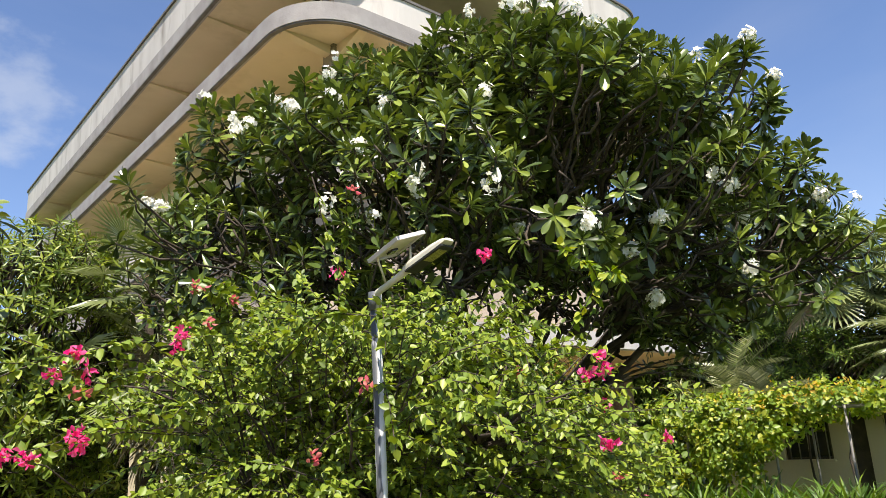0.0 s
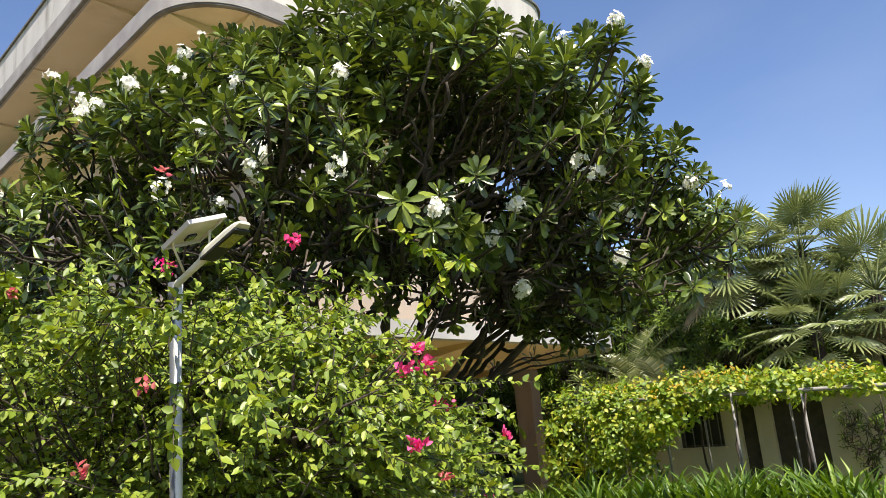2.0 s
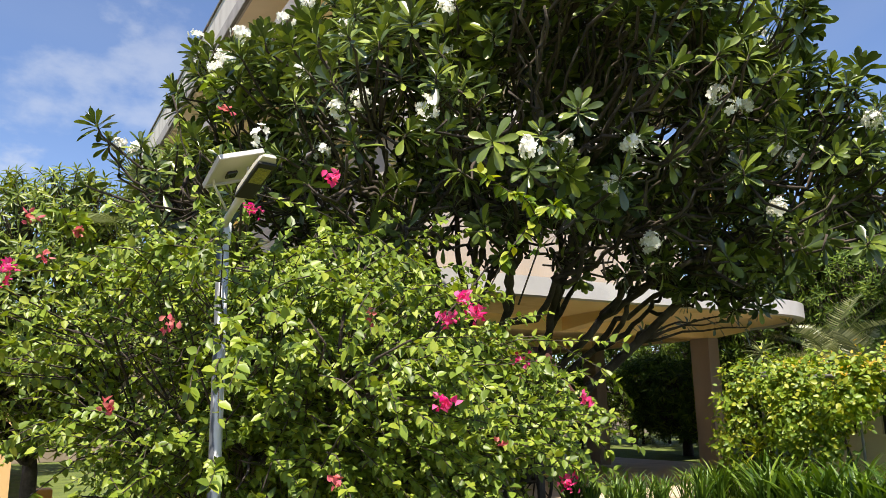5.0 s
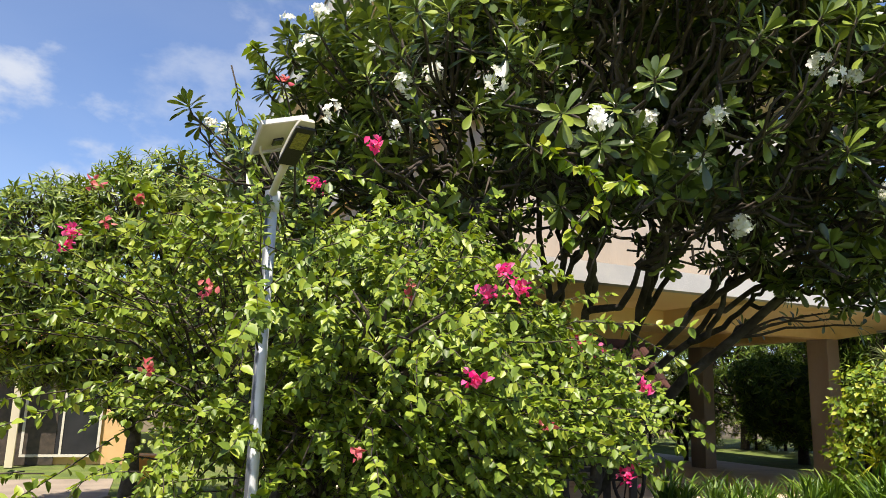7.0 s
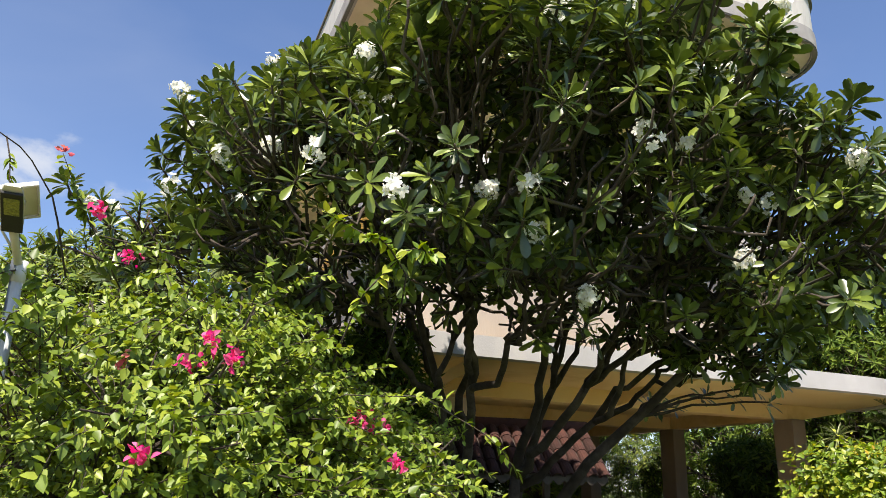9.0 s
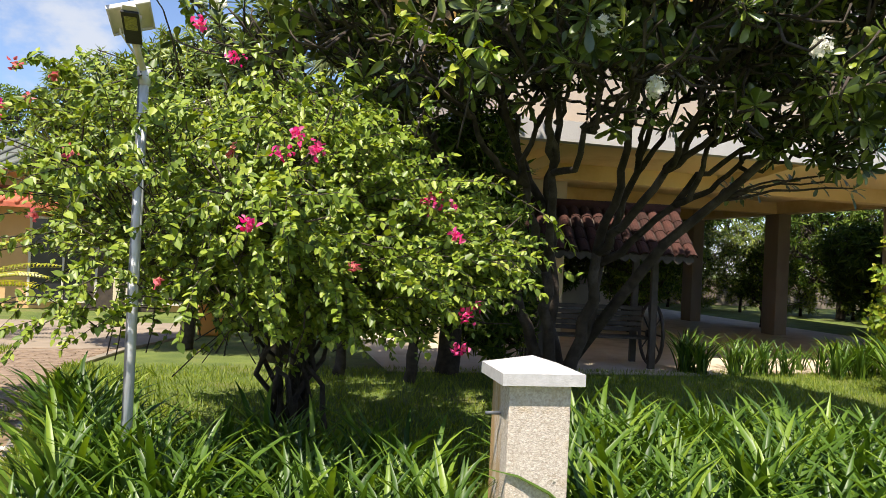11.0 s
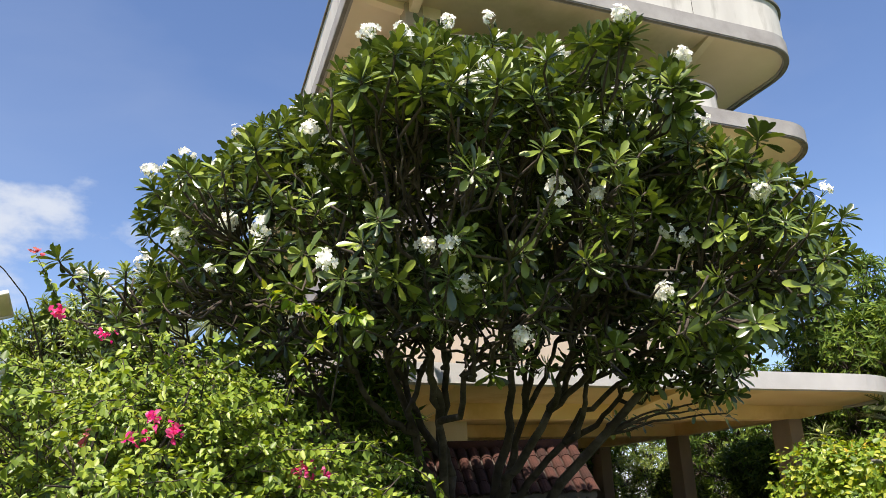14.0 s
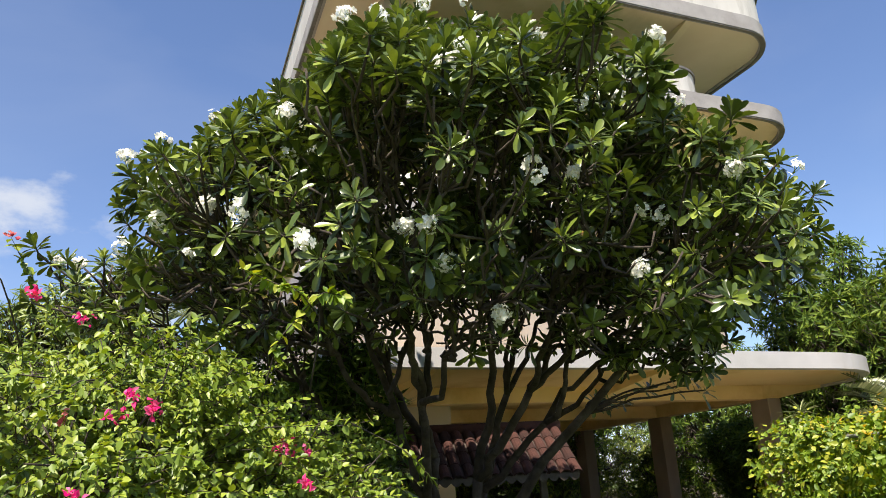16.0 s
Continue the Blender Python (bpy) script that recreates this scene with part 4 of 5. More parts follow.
part("led_frame", box("led_frame", -0.062, 0.03, -0.034, 0.062, 0.39, -0.020, BLACK, 0.003), head, "dark led frame")
part("led_plate", box("led_plate", -0.044, 0.20, -0.038, 0.044, 0.35, -0.0342, LED, 0.002), head, "greenish led plate")
panel = part("solar_panel", box("solar_panel", -0.145, -0.125, 0.0, 0.145, 0.125, 0.006, PANELBACK), lamp, "tilted solar panel with a beige back sheet", pose(-0.044, -0.252, 2.712, -15.5, -19.0, 5.5) @ Matrix.Diagonal((0.69, 1.0, 0.7, 1)))
for a, b, c, d in ((-0.155, -0.13, 0.155, -0.118), (-0.155, 0.118, 0.155, 0.13), (-0.155, -0.118, -0.143, 0.118), (0.143, -0.118, 0.155, 0.118)):
    part("panel_frame", box("panel_frame", a, b, -0.016, c, d, 0.016, WHITE, 0.002), panel)
part("cells", box("cells", -0.143, -0.118, 0.0065, 0.143, 0.118, 0.012, CELL), panel, "dark solar cells")
part("junction_box", box("junction_box", -0.03, 0.02, -0.018, 0.04, 0.07, -0.0005, DARK, 0.004), panel, "small dark junction box")
part("bracket", tubes("bracket", [(np.array([(-0.115, -0.19, 2.70), (-0.105, -0.17, 2.65), (-0.03, -0.13, 2.545)]), [0.006] * 3)], LAMPWHITE, 6), lamp)
part("bracket", tubes("bracket", [(np.array([(0.01, -0.30, 2.715), (0.0, -0.31, 2.62)]), [0.006] * 2)], LAMPWHITE, 6), lamp)

# ---- gate pillar ----
pillar = thing("gate_pillar", pose(4.67, 2.43, 0, 0, 0, -3) @ Matrix.Diagonal((1.0, 1.0, 1.045, 1)), "stone gate pillar with a white hipped cap", "pillar")
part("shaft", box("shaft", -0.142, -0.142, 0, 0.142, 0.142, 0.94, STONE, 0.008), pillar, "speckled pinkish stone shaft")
part("cap", make_mesh("cap", [(-0.188, -0.188, 0.94), (0.188, -0.188, 0.94), (0.188, 0.188, 0.94), (-0.188, 0.188, 0.94), (-0.188, -0.188, 0.99), (0.188, -0.188, 0.99), (0.188, 0.188, 0.99), (-0.188, 0.188, 0.99), (0, 0, 1.045)],
    [(3, 2, 1, 0), (0, 1, 5, 4), (1, 2, 6, 5), (2, 3, 7, 6), (3, 0, 4, 7), (4, 5, 8), (5, 6, 8), (6, 7, 8), (7, 4, 8)], CAPSTONE), pillar, "white hipped cap stone")
part("bolt", tubes("bolt", [(np.array([(-0.15, -0.04, 0.80), (-0.22, -0.04, 0.80)]), [0.008, 0.008])], GALV, 8), pillar, "steel hinge bolt")

# ---- mango tree ----


def leafy_tree(name, base, lobes, count, per, length, template, mat, label, category="tree", trunk_r=0.09, bark=DARKBARK, levels=(5, 4, 4), inner=0.6, group=""):
    o = np.array(base, float)
    tree = thing(name, tuple(base), label, category, group)
    t, w = shell_points(lobes, count, inner)
    w = unit(w + np.array([0, 0, 0.25]) + rng.normal(size=w.shape) * 0.3)
    fork = o + np.array([0, 0, max(0.3, 0.35 * lobes[0][0][2])])
    li, tw = branching(fork, t, w, levels, trunk_r * 0.7, (0.35, 0.5, 0.6), 0.008)
    part("trunk", tubes("trunk", [(arc((0, 0, 0), fork - o + np.array([0, 0, 0.12]), (0.03, 0.02, 0), 6, 0.01), np.linspace(trunk_r * 1.3, trunk_r * 0.9, 6))], bark, 10), tree)
    tagged(part("branchwork", tubes("branchwork", [(p - o, r) for p, r in li + tw], bark, 3), tree), kind="stuff")
    turns, places, sizes = whorls(t, w, per, length, (35, 110))
    part("crown", scatter("crown", template, turns, places - o, sizes, mat), tree)
    return tree


leafy_tree("mango_tree", (2.5, 10.9, 0), [((2.6, 10.6, 2.92), (1.35, 1.35, 1.8), 3), ((1.42, 10.6, 2.82), (1.05, 1.1, 1.36), 2)], 2000, (9, 13), (0.12, 0.2), MANGO_LEAF, MANGO, "leafy mango tree with fresh green foliage")

# ---- second frangipani ----
leafy_tree("frangipani_tree", (-0.9, 5.3, 0), [((0.08, 5.25, 2.85), (1.2, 1.1, 0.8), 1)], 170, (11, 15), (0.16, 0.25), PLUM_LEAF, PLUM, "frangipani tree beside the paved path", bark=BARK)


# ---- fan palms ----
def fan_leaf(radius, blades=24, sweep=280):
    """A pleated fan with free blade tips, in its own frame: stalk along +y, face to +z."""
    verts, faces = [(0, 0, 0)], []
    for k in range(blades):
        a = radians(-sweep / 2 + sweep * (k + 0.5) / blades)
        h = radians(sweep / blades) * 0.40
        r = radius * (0.82 + 0.18 * math.cos(a)) * rng.uniform(0.93, 1.05)
        m = 0.42 * r
        n0 = len(verts)
        dr = -0.13 * radius * (0.35 + 0.65 * abs(math.sin(a / 2)))
        verts += [(m * math.sin(a - h), m * math.cos(a - h), 0.0), (m * math.sin(a), m * math.cos(a), 0.035 * radius), (m * math.sin(a + h), m * math.cos(a + h), 0.0),
                  (0.8 * r * math.sin(a - h * 0.45), 0.8 * r * math.cos(a - h * 0.45), dr * 0.45), (0.8 * r * math.sin(a + h * 0.45), 0.8 * r * math.cos(a + h * 0.45), dr * 0.45), (r * math.sin(a), r * math.cos(a), dr)]
        faces += [(0, n0, n0 + 1), (0, n0 + 1, n0 + 2), (n0, n0 + 3, n0 + 4, n0 + 1), (n0 + 1, n0 + 4, n0 + 2), (n0 + 3, n0 + 5, n0 + 4)]
    return verts, faces


def fan_palm(base, trunk_h, leaves, radius, stalk, label, dry=0, lean=(0, 0), group="fan palms", low=-35):
    palm = thing("fan_palm", tuple(base), label, "palm tree", group)
    top = np.array([lean[0], lean[1], trunk_h])
    part("trunk", tubes("trunk", [(arc((0, 0, 0), top, (0.04, 0.02, 0), 9, 0.008), np.linspace(0.16, 0.11, 9))], DARKBARK, 10), palm, "fibrous brown trunk")
    stalks = []
    for k in range(leaves + dry):
        f = k / max(leaves, 1)
        elev = radians(82 - (82 - low) * f ** 0.85 + rng.normal() * 6) if k < leaves else radians(-60 + rng.normal() * 12)
        az = k * 2.4 + rng.normal() * 0.2
        d = np.array([math.cos(elev) * math.cos(az), math.cos(elev) * math.sin(az), math.sin(elev)])
        ln = stalk * rng.uniform(0.85, 1.12)
        end = top + d * ln + np.array([0, 0, -0.12 * ln * math.cos(elev)])
        stalks.append((arc(top, end, (0, 0, 0.05), 5), np.linspace(0.02, 0.01, 5)))
        face_up = unit(np.array([0, 0, 1.0]) * max(0.35, math.cos(elev)) - d * 0.3 * math.sin(elev))
        along = unit(d + np.array([0, 0, -0.30]))
        turn = frames_of(along[None], face_up[None])[0]
        v, fc = fan_leaf(radius * rng.uniform(0.88, 1.1))
        m = Matrix.Translation(end) @ Matrix(turn.tolist()).to_4x4()
        part("frond", make_mesh("frond", v, fc, FAN if k < leaves else DRYFAN), palm, "" if k < leaves else "dry hanging frond", m)
    tagged(part("stalkwork", tubes("stalkwork", stalks, FAN, 5), palm, "long leaf stalks"), kind="stuff")
    return palm


fan_palm((3.8, 9.75, 0), 3.6, 26, 0.62, 0.95, "fan palm with stiff pleated leaves behind the shrub", 6)
for px, py, ph, lv in ((15.6, 6.1, 4.4, 34), (16.3, 4.9, 4.5, 36), (15.3, 4.6, 2.9, 30), (17.8, 3.6, 3.4, 30), (16.0, 5.5, 3.4, 30), (16.0, 3.7, 3.5, 30)):
    fan_palm((1.0 + (px - 1.0) * 1.16, 0.2 + (py - 0.2) * 1.16, 0), 1.65 + (ph - 1.65) * 1.16, lv, 0.76, 1.0, "broad fan palm with silvery green fronds", 3, low=-45)


fan_palm((4.1, 9.35, 0), 2.75, 14, 0.6, 0.9, "fan palm with a skirt of dry hanging fronds", 18)
fan_palm((5.95, 8.8, 0), 1.9, 22, 0.55, 0.85, "fan palm growing in the shade of the frangipani", 2)


# ---- feather palms ----
def feather_frond(length, pairs=34, leaflet=0.32, droop=0.55, mat=FAN):
    """A feathery frond along +y that bends down, as verts and faces."""
    verts, faces = [], []
    for k in range(pairs):
        t = 0.12 + 0.88 * k / (pairs - 1)
        y, z = length * t * (1 - 0.12 * t), -droop * length * t * t
        ll = leaflet * math.sin(math.pi * min(0.97, 0.18 + 0.8 * t)) ** 0.7
        for s in (-1, 1):
            n0 = len(verts)
            fwd, up = 0.45 + 0.4 * t, 0.25 - 0.5 * rng.uniform(0.2, 1)
            tip = (s * ll, y + ll * fwd, z + ll * up)
            mid = (s * ll * 0.5, y + ll * fwd * 0.5 + 0.012, z + ll * up * 0.4 + 0.03)
            verts += [(0, y, z), (0, y + 0.03, z), mid, tip, (mid[0], mid[1] - 0.03, mid[2])]
            faces += [(n0, n0 + 4, n0 + 2, n0 + 1), (n0 + 4, n0 + 3, n0 + 2)]
    spine = [(0.0, length * t * (1 - 0.12 * t), -droop * length * t * t) for t in np.linspace(0, 1, 8)]
    sv, sf = tube_data([(np.array(spine), np.linspace(0.016, 0.004, 8))], 4)
    n0 = len(verts)
    verts += [tuple(v) for v in sv.tolist()]
    faces += [tuple(n0 + i for i in f) for f in sf]
    return verts, faces


def feather_palm(base, stem_h, fronds, length, mat, label, leaflet=0.32, low=5, group="feather palms", category="palm tree", stem_r=0.06):
    palm = thing("feather_palm", tuple(base), label, category, group)
    part("stem", tubes("stem", [(arc((0, 0, 0), (0, 0, stem_h), (0.03, 0, 0), 6), np.linspace(stem_r, stem_r * 0.7, 6))], DARKBARK, 8), palm)
    for k in range(fronds):
        elev = radians(78 - (78 - low) * (k / fronds) + rng.normal() * 5)
        az = k * 2.4 + rng.normal() * 0.25
        d = np.array([math.cos(elev) * math.cos(az), math.cos(elev) * math.sin(az), math.sin(elev)])
        turn = frames_of(d[None], np.array([[0, 0, 1.0]]) - 0.3 * d[None])[0]
        v, f = feather_frond(length * rng.uniform(0.85, 1.1), leaflet=leaflet)
        part("frond", make_mesh("frond", v, f, mat), palm, "", Matrix.Translation((0, 0, stem_h)) @ Matrix(turn.tolist()).to_4x4())
    return palm


feather_palm((17.3, 9.5, 0), 2.3, 16, 1.9, FAN, "feathery palm arching over the hedge")
feather_palm((17.1, 8.6, 0), 2.0, 15, 1.6, FAN, "feathery palm arching over the hedge")
feather_palm((-1.0, 11.6, 0), 0.45, 15, 1.7, YELLOW, "yellow-green feather palm by the driveway", 0.2, 35)

# ---- pergola with vine ----
pergola = thing("pergola", (0, 0, 0), "low pipe pergola overgrown with a yellow-green vine", "pergola")
posts = [(13.2, 8.3), (13.1, 6.6), (12.9, 5.3), (12.9, 4.23), (12.8, 2.9), (14.6, 8.4), (14.6, 6.6), (14.5, 5.0), (14.3, 3.4)]
for px, py in posts:
    ptop = 2.02 - 0.035 * (8.4 - py)
    part("post", tubes("post", [(np.array([(px, py, 0), (px, py, ptop)]), [0.02, 0.02])], PIPE, 8), pergola)
for a, b in ((0, 4), (5, 8)):
    p, q = posts[a], posts[b]
    part("rail", tubes("rail", [(np.array([(p[0], p[1], 2.0), (q[0], q[1], 2.0 - 0.035 * (8.4 - q[1]))]), [0.03, 0.03])], PIPE, 8), pergola)
for a, b in ((0, 5), (1, 6), (2, 7), (4, 8)):
    p, q = posts[a], posts[b]
    part("rail", tubes("rail", [(np.array([(p[0], p[1], 2.07 - 0.035 * (8.4 - p[1])), (q[0], q[1], 2.07 - 0.035 * (8.4 - q[1]))]), [0.025, 0.025])], PIPE, 8), pergola)
vine = thing("vine", (13.6, 6.5, 0), "dense yellow-green climbing vine over the pergola", "vine")
V = np.array([13.6, 6.5, 0.0])
# The two lobes at x 14.7 are added to shade the outbuilding wall.
VL = [((12.85, 6.95, 1.1), (0.3, 0.5, 0.55), 1.2), ((12.85, 6.2, 1.75), (0.3, 0.6, 0.3), 0.8), ((12.75, 6.7, 1.6), (0.35, 0.8, 0.36), 1.0), ((12.8, 7.5, 1.3), (0.45, 0.5, 0.55), 1.0), ((14.7, 6.0, 2.02), (0.7, 0.8, 0.22), 1.2), ((14.7, 4.4, 1.98), (0.7, 0.8, 0.2), 1.0), ((12.9, 5.4, 2.0), (0.7, 0.35, 0.26), 0.9), ((12.85, 4.4, 1.97), (0.7, 0.3, 0.2), 0.7), ((12.8, 3.4, 1.93), (0.6, 0.28, 0.14), 0.4), ((13.4, 8.6, 1.25), (0.8, 0.75, 1.15), 3), ((13.0, 7.6, 1.75), (0.6, 0.4, 0.5), 1.5), ((12.95, 6.3, 1.95), (0.8, 0.3, 0.35), 1.2), ((13.7, 7.4, 1.85), (0.8, 0.8, 0.5), 2), ((13.8, 6.0, 2.02), (0.8, 0.8, 0.3), 2), ((13.7, 4.6, 1.98), (0.8, 0.8, 0.22), 1.5), ((14.3, 7.8, 1.6), (0.8, 0.6, 0.8), 1.5), ((13.6, 3.4, 1.93), (0.7, 0.7, 0.16), 1)]
vt, vw = shell_points(VL, 3000, 0.5)
airy = np.array([noise.noise(Vector(p) * 2.6) for p in vt])
vt, vw = vt[airy > -0.08], vw[airy > -0.08]
vt[:, 2] += rng.normal(size=len(vt)) * 0.04
turns, places, sizes = whorls(vt, unit(vw + np.array([-0.2, -0.1, 0.5])), (6, 10), (0.075, 0.135), (30, 95))
places = places + rng.normal(size=places.shape) * 0.05
part("foliage", scatter("foliage", BOUG_LEAF, turns, places - V, sizes, HEDGE), vine, "yellow-green small leaves")
yt = vt[(vt[:, 2] > 1.8) & (vt[:, 1] > 3.2) & (vt[:, 1] < 7.6)]
yt = yt[[noise.noise(Vector(p) * 1.3) > 0.12 and rng.uniform() < 0.5 for p in yt]]
turns, places, sizes = whorls(yt + np.array([0, 0, 0.06]), np.tile(unit([-0.3, -0.2, 0.9]), (len(yt), 1)), (3, 6), (0.06, 0.1), (20, 80))
part("young_foliage", scatter("young_foliage", BOUG_LEAF, turns, places - V + rng.normal(size=places.shape) * 0.05, sizes, YOUNG), vine, "orange-tinted young leaves")
vstems = [(arc((px, py, 0), (px + rng.normal() * 0.3, py + rng.normal() * 0.4, 1.8), (0.1, 0.1, 0), 6, 0.05) - V, np.linspace(0.03, 0.012, 6)) for px, py in posts]
for p, r in vstems:
    part("stem", tubes("stem", [(p, r)], DARKBARK, 5), vine)

# ---- spiky plants ----


def tuft(name, base, count, length, spread, mat, label, category, stem=0.0, width=1.0, group=""):
    o = thing(name, tuple(base), label, category, group)
    if stem:
        part("stem", tubes("stem", [(arc((0, 0, 0), (0.03, 0, stem), (0.03, 0.02, 0), 6), np.linspace(0.022, 0.016, 6))], DARKBARK, 6), o)
    w = np.tile([0, 0, 1.0], (1, 1))
    t, p, s = whorls(np.array([[0, 0, stem]]), w, (count, count), length, spread)
    part("leaves", scatter("leaves", LONG_LEAF, t, p, np.stack([s * width, s, s], -1), mat), o)
    return o


tuft("dracaena", (13.89, 8.72, 0), 54, (0.30, 0.42), (5, 125), FAN, "tall dracaena with a tuft of striped leaves", "plant", 2.45, 0.7)
tuft("dracaena", (12.7, 8.1, 0), 34, (0.26, 0.36), (5, 95), YELLOW, "short dracaena at the foot of the vine", "plant", 0.85, 0.7)
tuft("croton", (12.2, 3.5, 0), 60, (0.4, 0.62), (8, 85), YELLOW, "yellow croton with long bright leaves", "plant", 0.15, 1.1)

# ---- covered bench ----
bench = thing("covered_bench", pose(8.5, 9.95, 0.0, 0, 0, -8), "dark wooden garden bench with wagon wheels under a tiled roof", "bench")
for k in range(5):
    part("back_slat", box("back_slat", -0.95, 0.28, 0.5 + 0.085 * k, 0.95, 0.31, 0.565 + 0.085 * k, WOOD, 0.006), bench)
for k in range(4):
    part("seat_slat", box("seat_slat", -0.95, -0.2 + 0.12 * k, 0.42, 0.95, -0.1 + 0.12 * k, 0.45, WOOD, 0.006), bench)
for sx in (-1.0, 1.0):
    wheel = part("wheel", tubes("wheel", [(np.array([(sx, 0.48 * math.cos(a), 0.5 + 0.48 * math.sin(a)) for a in np.linspace(0, 2 * math.pi, 25)]), [0.028] * 25)], WOOD, 6), bench, "wagon wheel side")
    part("hub", tubes("hub", [(np.array([(sx - 0.07, 0, 0.5), (sx + 0.07, 0, 0.5)]), [0.06, 0.06])], WOOD, 10), wheel)
    for k in range(10):
        a = k * math.pi / 5
        part("spoke", tubes("spoke", [(np.array([(sx, 0.05 * math.cos(a), 0.5 + 0.05 * math.sin(a)), (sx, 0.47 * math.cos(a), 0.5 + 0.47 * math.sin(a))]), [0.014, 0.012])], WOOD, 5), wheel)
    for sy in (-0.4, 0.4):
        part("post", box("post", sx - 0.05 + (0.14 if sx < 0 else -0.14), sy - 0.04, 0, sx + 0.05 + (0.14 if sx < 0 else -0.14), sy + 0.04, 1.75, WOOD, 0.008), bench)
part("roof_frame", make_mesh("roof_frame", [(-1.3, -0.75, 1.66), (1.3, -0.75, 1.66), (1.3, 0.75, 1.66), (-1.3, 0.75, 1.66), (-1.3, 0, 2.36), (1.3, 0, 2.36), (-1.3, -0.75, 1.72), (1.3, -0.75, 1.72), (1.3, 0.75, 1.72), (-1.3, 0.75, 1.72), (-1.3, 0, 2.42), (1.3, 0, 2.42)],
    [(0, 1, 5, 4), (2, 3, 4, 5), (6, 10, 11, 7), (8, 11, 10, 9), (0, 6, 7, 1), (2, 8, 9, 3), (0, 4, 10, 6), (4, 3, 9, 10), (1, 7, 11, 5), (5, 11, 8, 2)], WOOD), bench)


scallops = [(-1.3, 1.70)] + [(-1.3 + 2.6 * k / 96, 1.655 - 0.06 * abs(math.sin(math.pi * k / 6))) for k in range(97)] + [(1.3, 1.70)]
count = len(scallops)
part("scalloped_trim", make_mesh("scalloped_trim", [(x, -0.775, z) for x, z in scallops] + [(x, -0.755, z) for x, z in scallops],
    [tuple(range(count)), tuple(range(count, 2 * count))[::-1]] + [(k, k + count, (k + 1) % count + count, (k + 1) % count) for k in range(count)], WOOD), bench, "scalloped wooden eaves trim")


def barrel_tile(mat, length=0.3, r=0.085):
    v, f = [], []
    for y, rr, dz in ((0, r, 0.0), (length, r * 0.86, 0.0)):
        for k in range(7):
            a = math.pi * k / 6
            v.append((rr * math.cos(a), y, rr * math.sin(a) * 0.8 + dz))
    for k in range(6):
        f.append((k, k + 1, 8 + k, 7 + k))
    v += [(0.8 * x, y, 0.8 * z) for x, y, z in v[:7]]
    f += [(k, 14 + k, 15 + k, k + 1) for k in range(6)]
    return make_mesh("tile", v, f, mat)


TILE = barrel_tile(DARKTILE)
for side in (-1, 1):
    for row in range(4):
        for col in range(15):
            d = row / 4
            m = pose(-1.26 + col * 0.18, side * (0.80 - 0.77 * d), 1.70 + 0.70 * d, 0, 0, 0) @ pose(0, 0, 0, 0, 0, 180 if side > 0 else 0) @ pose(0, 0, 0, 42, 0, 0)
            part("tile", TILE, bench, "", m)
part("ridge", tubes("ridge", [(np.array([(-1.36, 0, 2.44), (1.36, 0, 2.44)]), [0.09, 0.09])], DARKTILE, 10), bench)

# ---- house by the driveway ----
house = thing("house", (0, 0, 0), "orange walled house with red and grey tiled roofs", "house")
part("wall", box("wall", -12, 17.2, 0, 2.6, 24, 2.35, ORANGEWALL), house)
part("wall", box("wall", -3.9, 17.9, 2.3, 1.2, 24, 3.1, ORANGEWALL), house)
part("roof", make_mesh("roof", [(-4.3, 17.3, 3.02), (1.8, 17.3, 3.02), (1.8, 25, 3.0), (-4.3, 25, 3.0), (-4.3, 21, 4.0), (1.8, 21, 4.0), (-4.3, 17.3, 3.12), (1.8, 17.3, 3.12), (-4.3, 21, 4.1), (1.8, 21, 4.1), (1.8, 25, 3.1), (-4.3, 25, 3.1)],
    [(0, 1, 5, 4), (4, 5, 2, 3), (6, 8, 9, 7), (8, 11, 10, 9), (0, 6, 7, 1), (1, 7, 9, 5), (5, 9, 10, 2), (0, 4, 8, 6), (4, 3, 11, 8)], GREYTILE), house, "mossy grey tiled roof")
part("roof", make_mesh("roof", [(-12.5, 16.4, 2.15), (0.85, 16.4, 2.15), (0.85, 17.95, 2.6), (-12.5, 17.95, 2.6), (-12.5, 16.4, 2.25), (0.85, 16.4, 2.25), (0.85, 17.95, 2.7), (-12.5, 17.95, 2.7)],
    [(3, 2, 1, 0), (4, 5, 6, 7), (0, 1, 5, 4), (1, 2, 6, 5), (3, 0, 4, 7), (2, 3, 7, 6)], ROOFTILE), house, "red tiled veranda roof")
part("roof", make_mesh("roof", [(-13, 17.0, 2.65), (-3.6, 17.0, 2.65), (-3.6, 25, 2.65), (-13, 25, 2.65), (-6.2, 21, 4.9), (-10, 21, 4.9)],
    [(0, 1, 4, 5), (1, 2, 4), (2, 3, 5, 4), (3, 0, 5), (0, 3, 2, 1)], ROOFTILE), house, "red hipped tile roof")
for k in range(20):
    part("tile_course", tubes("tile_course", [(np.array([(-4.2 + 0.31 * k, 17.28, 3.125), (-4.2 + 0.31 * k, 21.0, 4.105)]), [0.05, 0.05])], GREYTILE, 6), house)
for k in range(42):
    part("tile_course", tubes("tile_course", [(np.array([(-12.4 + 0.315 * k, 16.38, 2.25), (-12.4 + 0.315 * k, 17.15, 2.475)]), [0.05, 0.05])], ROOFTILE, 6), house)
part("gutter", box("gutter", -4.35, 17.2, 2.98, 1.85, 17.3, 3.06, WHITE, 0.01), house, "pale rain gutter under the grey roof")
for hx in (-9, -6, -3.2, -0.6, 1.4):
    window(hx, 17.17, 0.2, 1.3, 1.75, house)
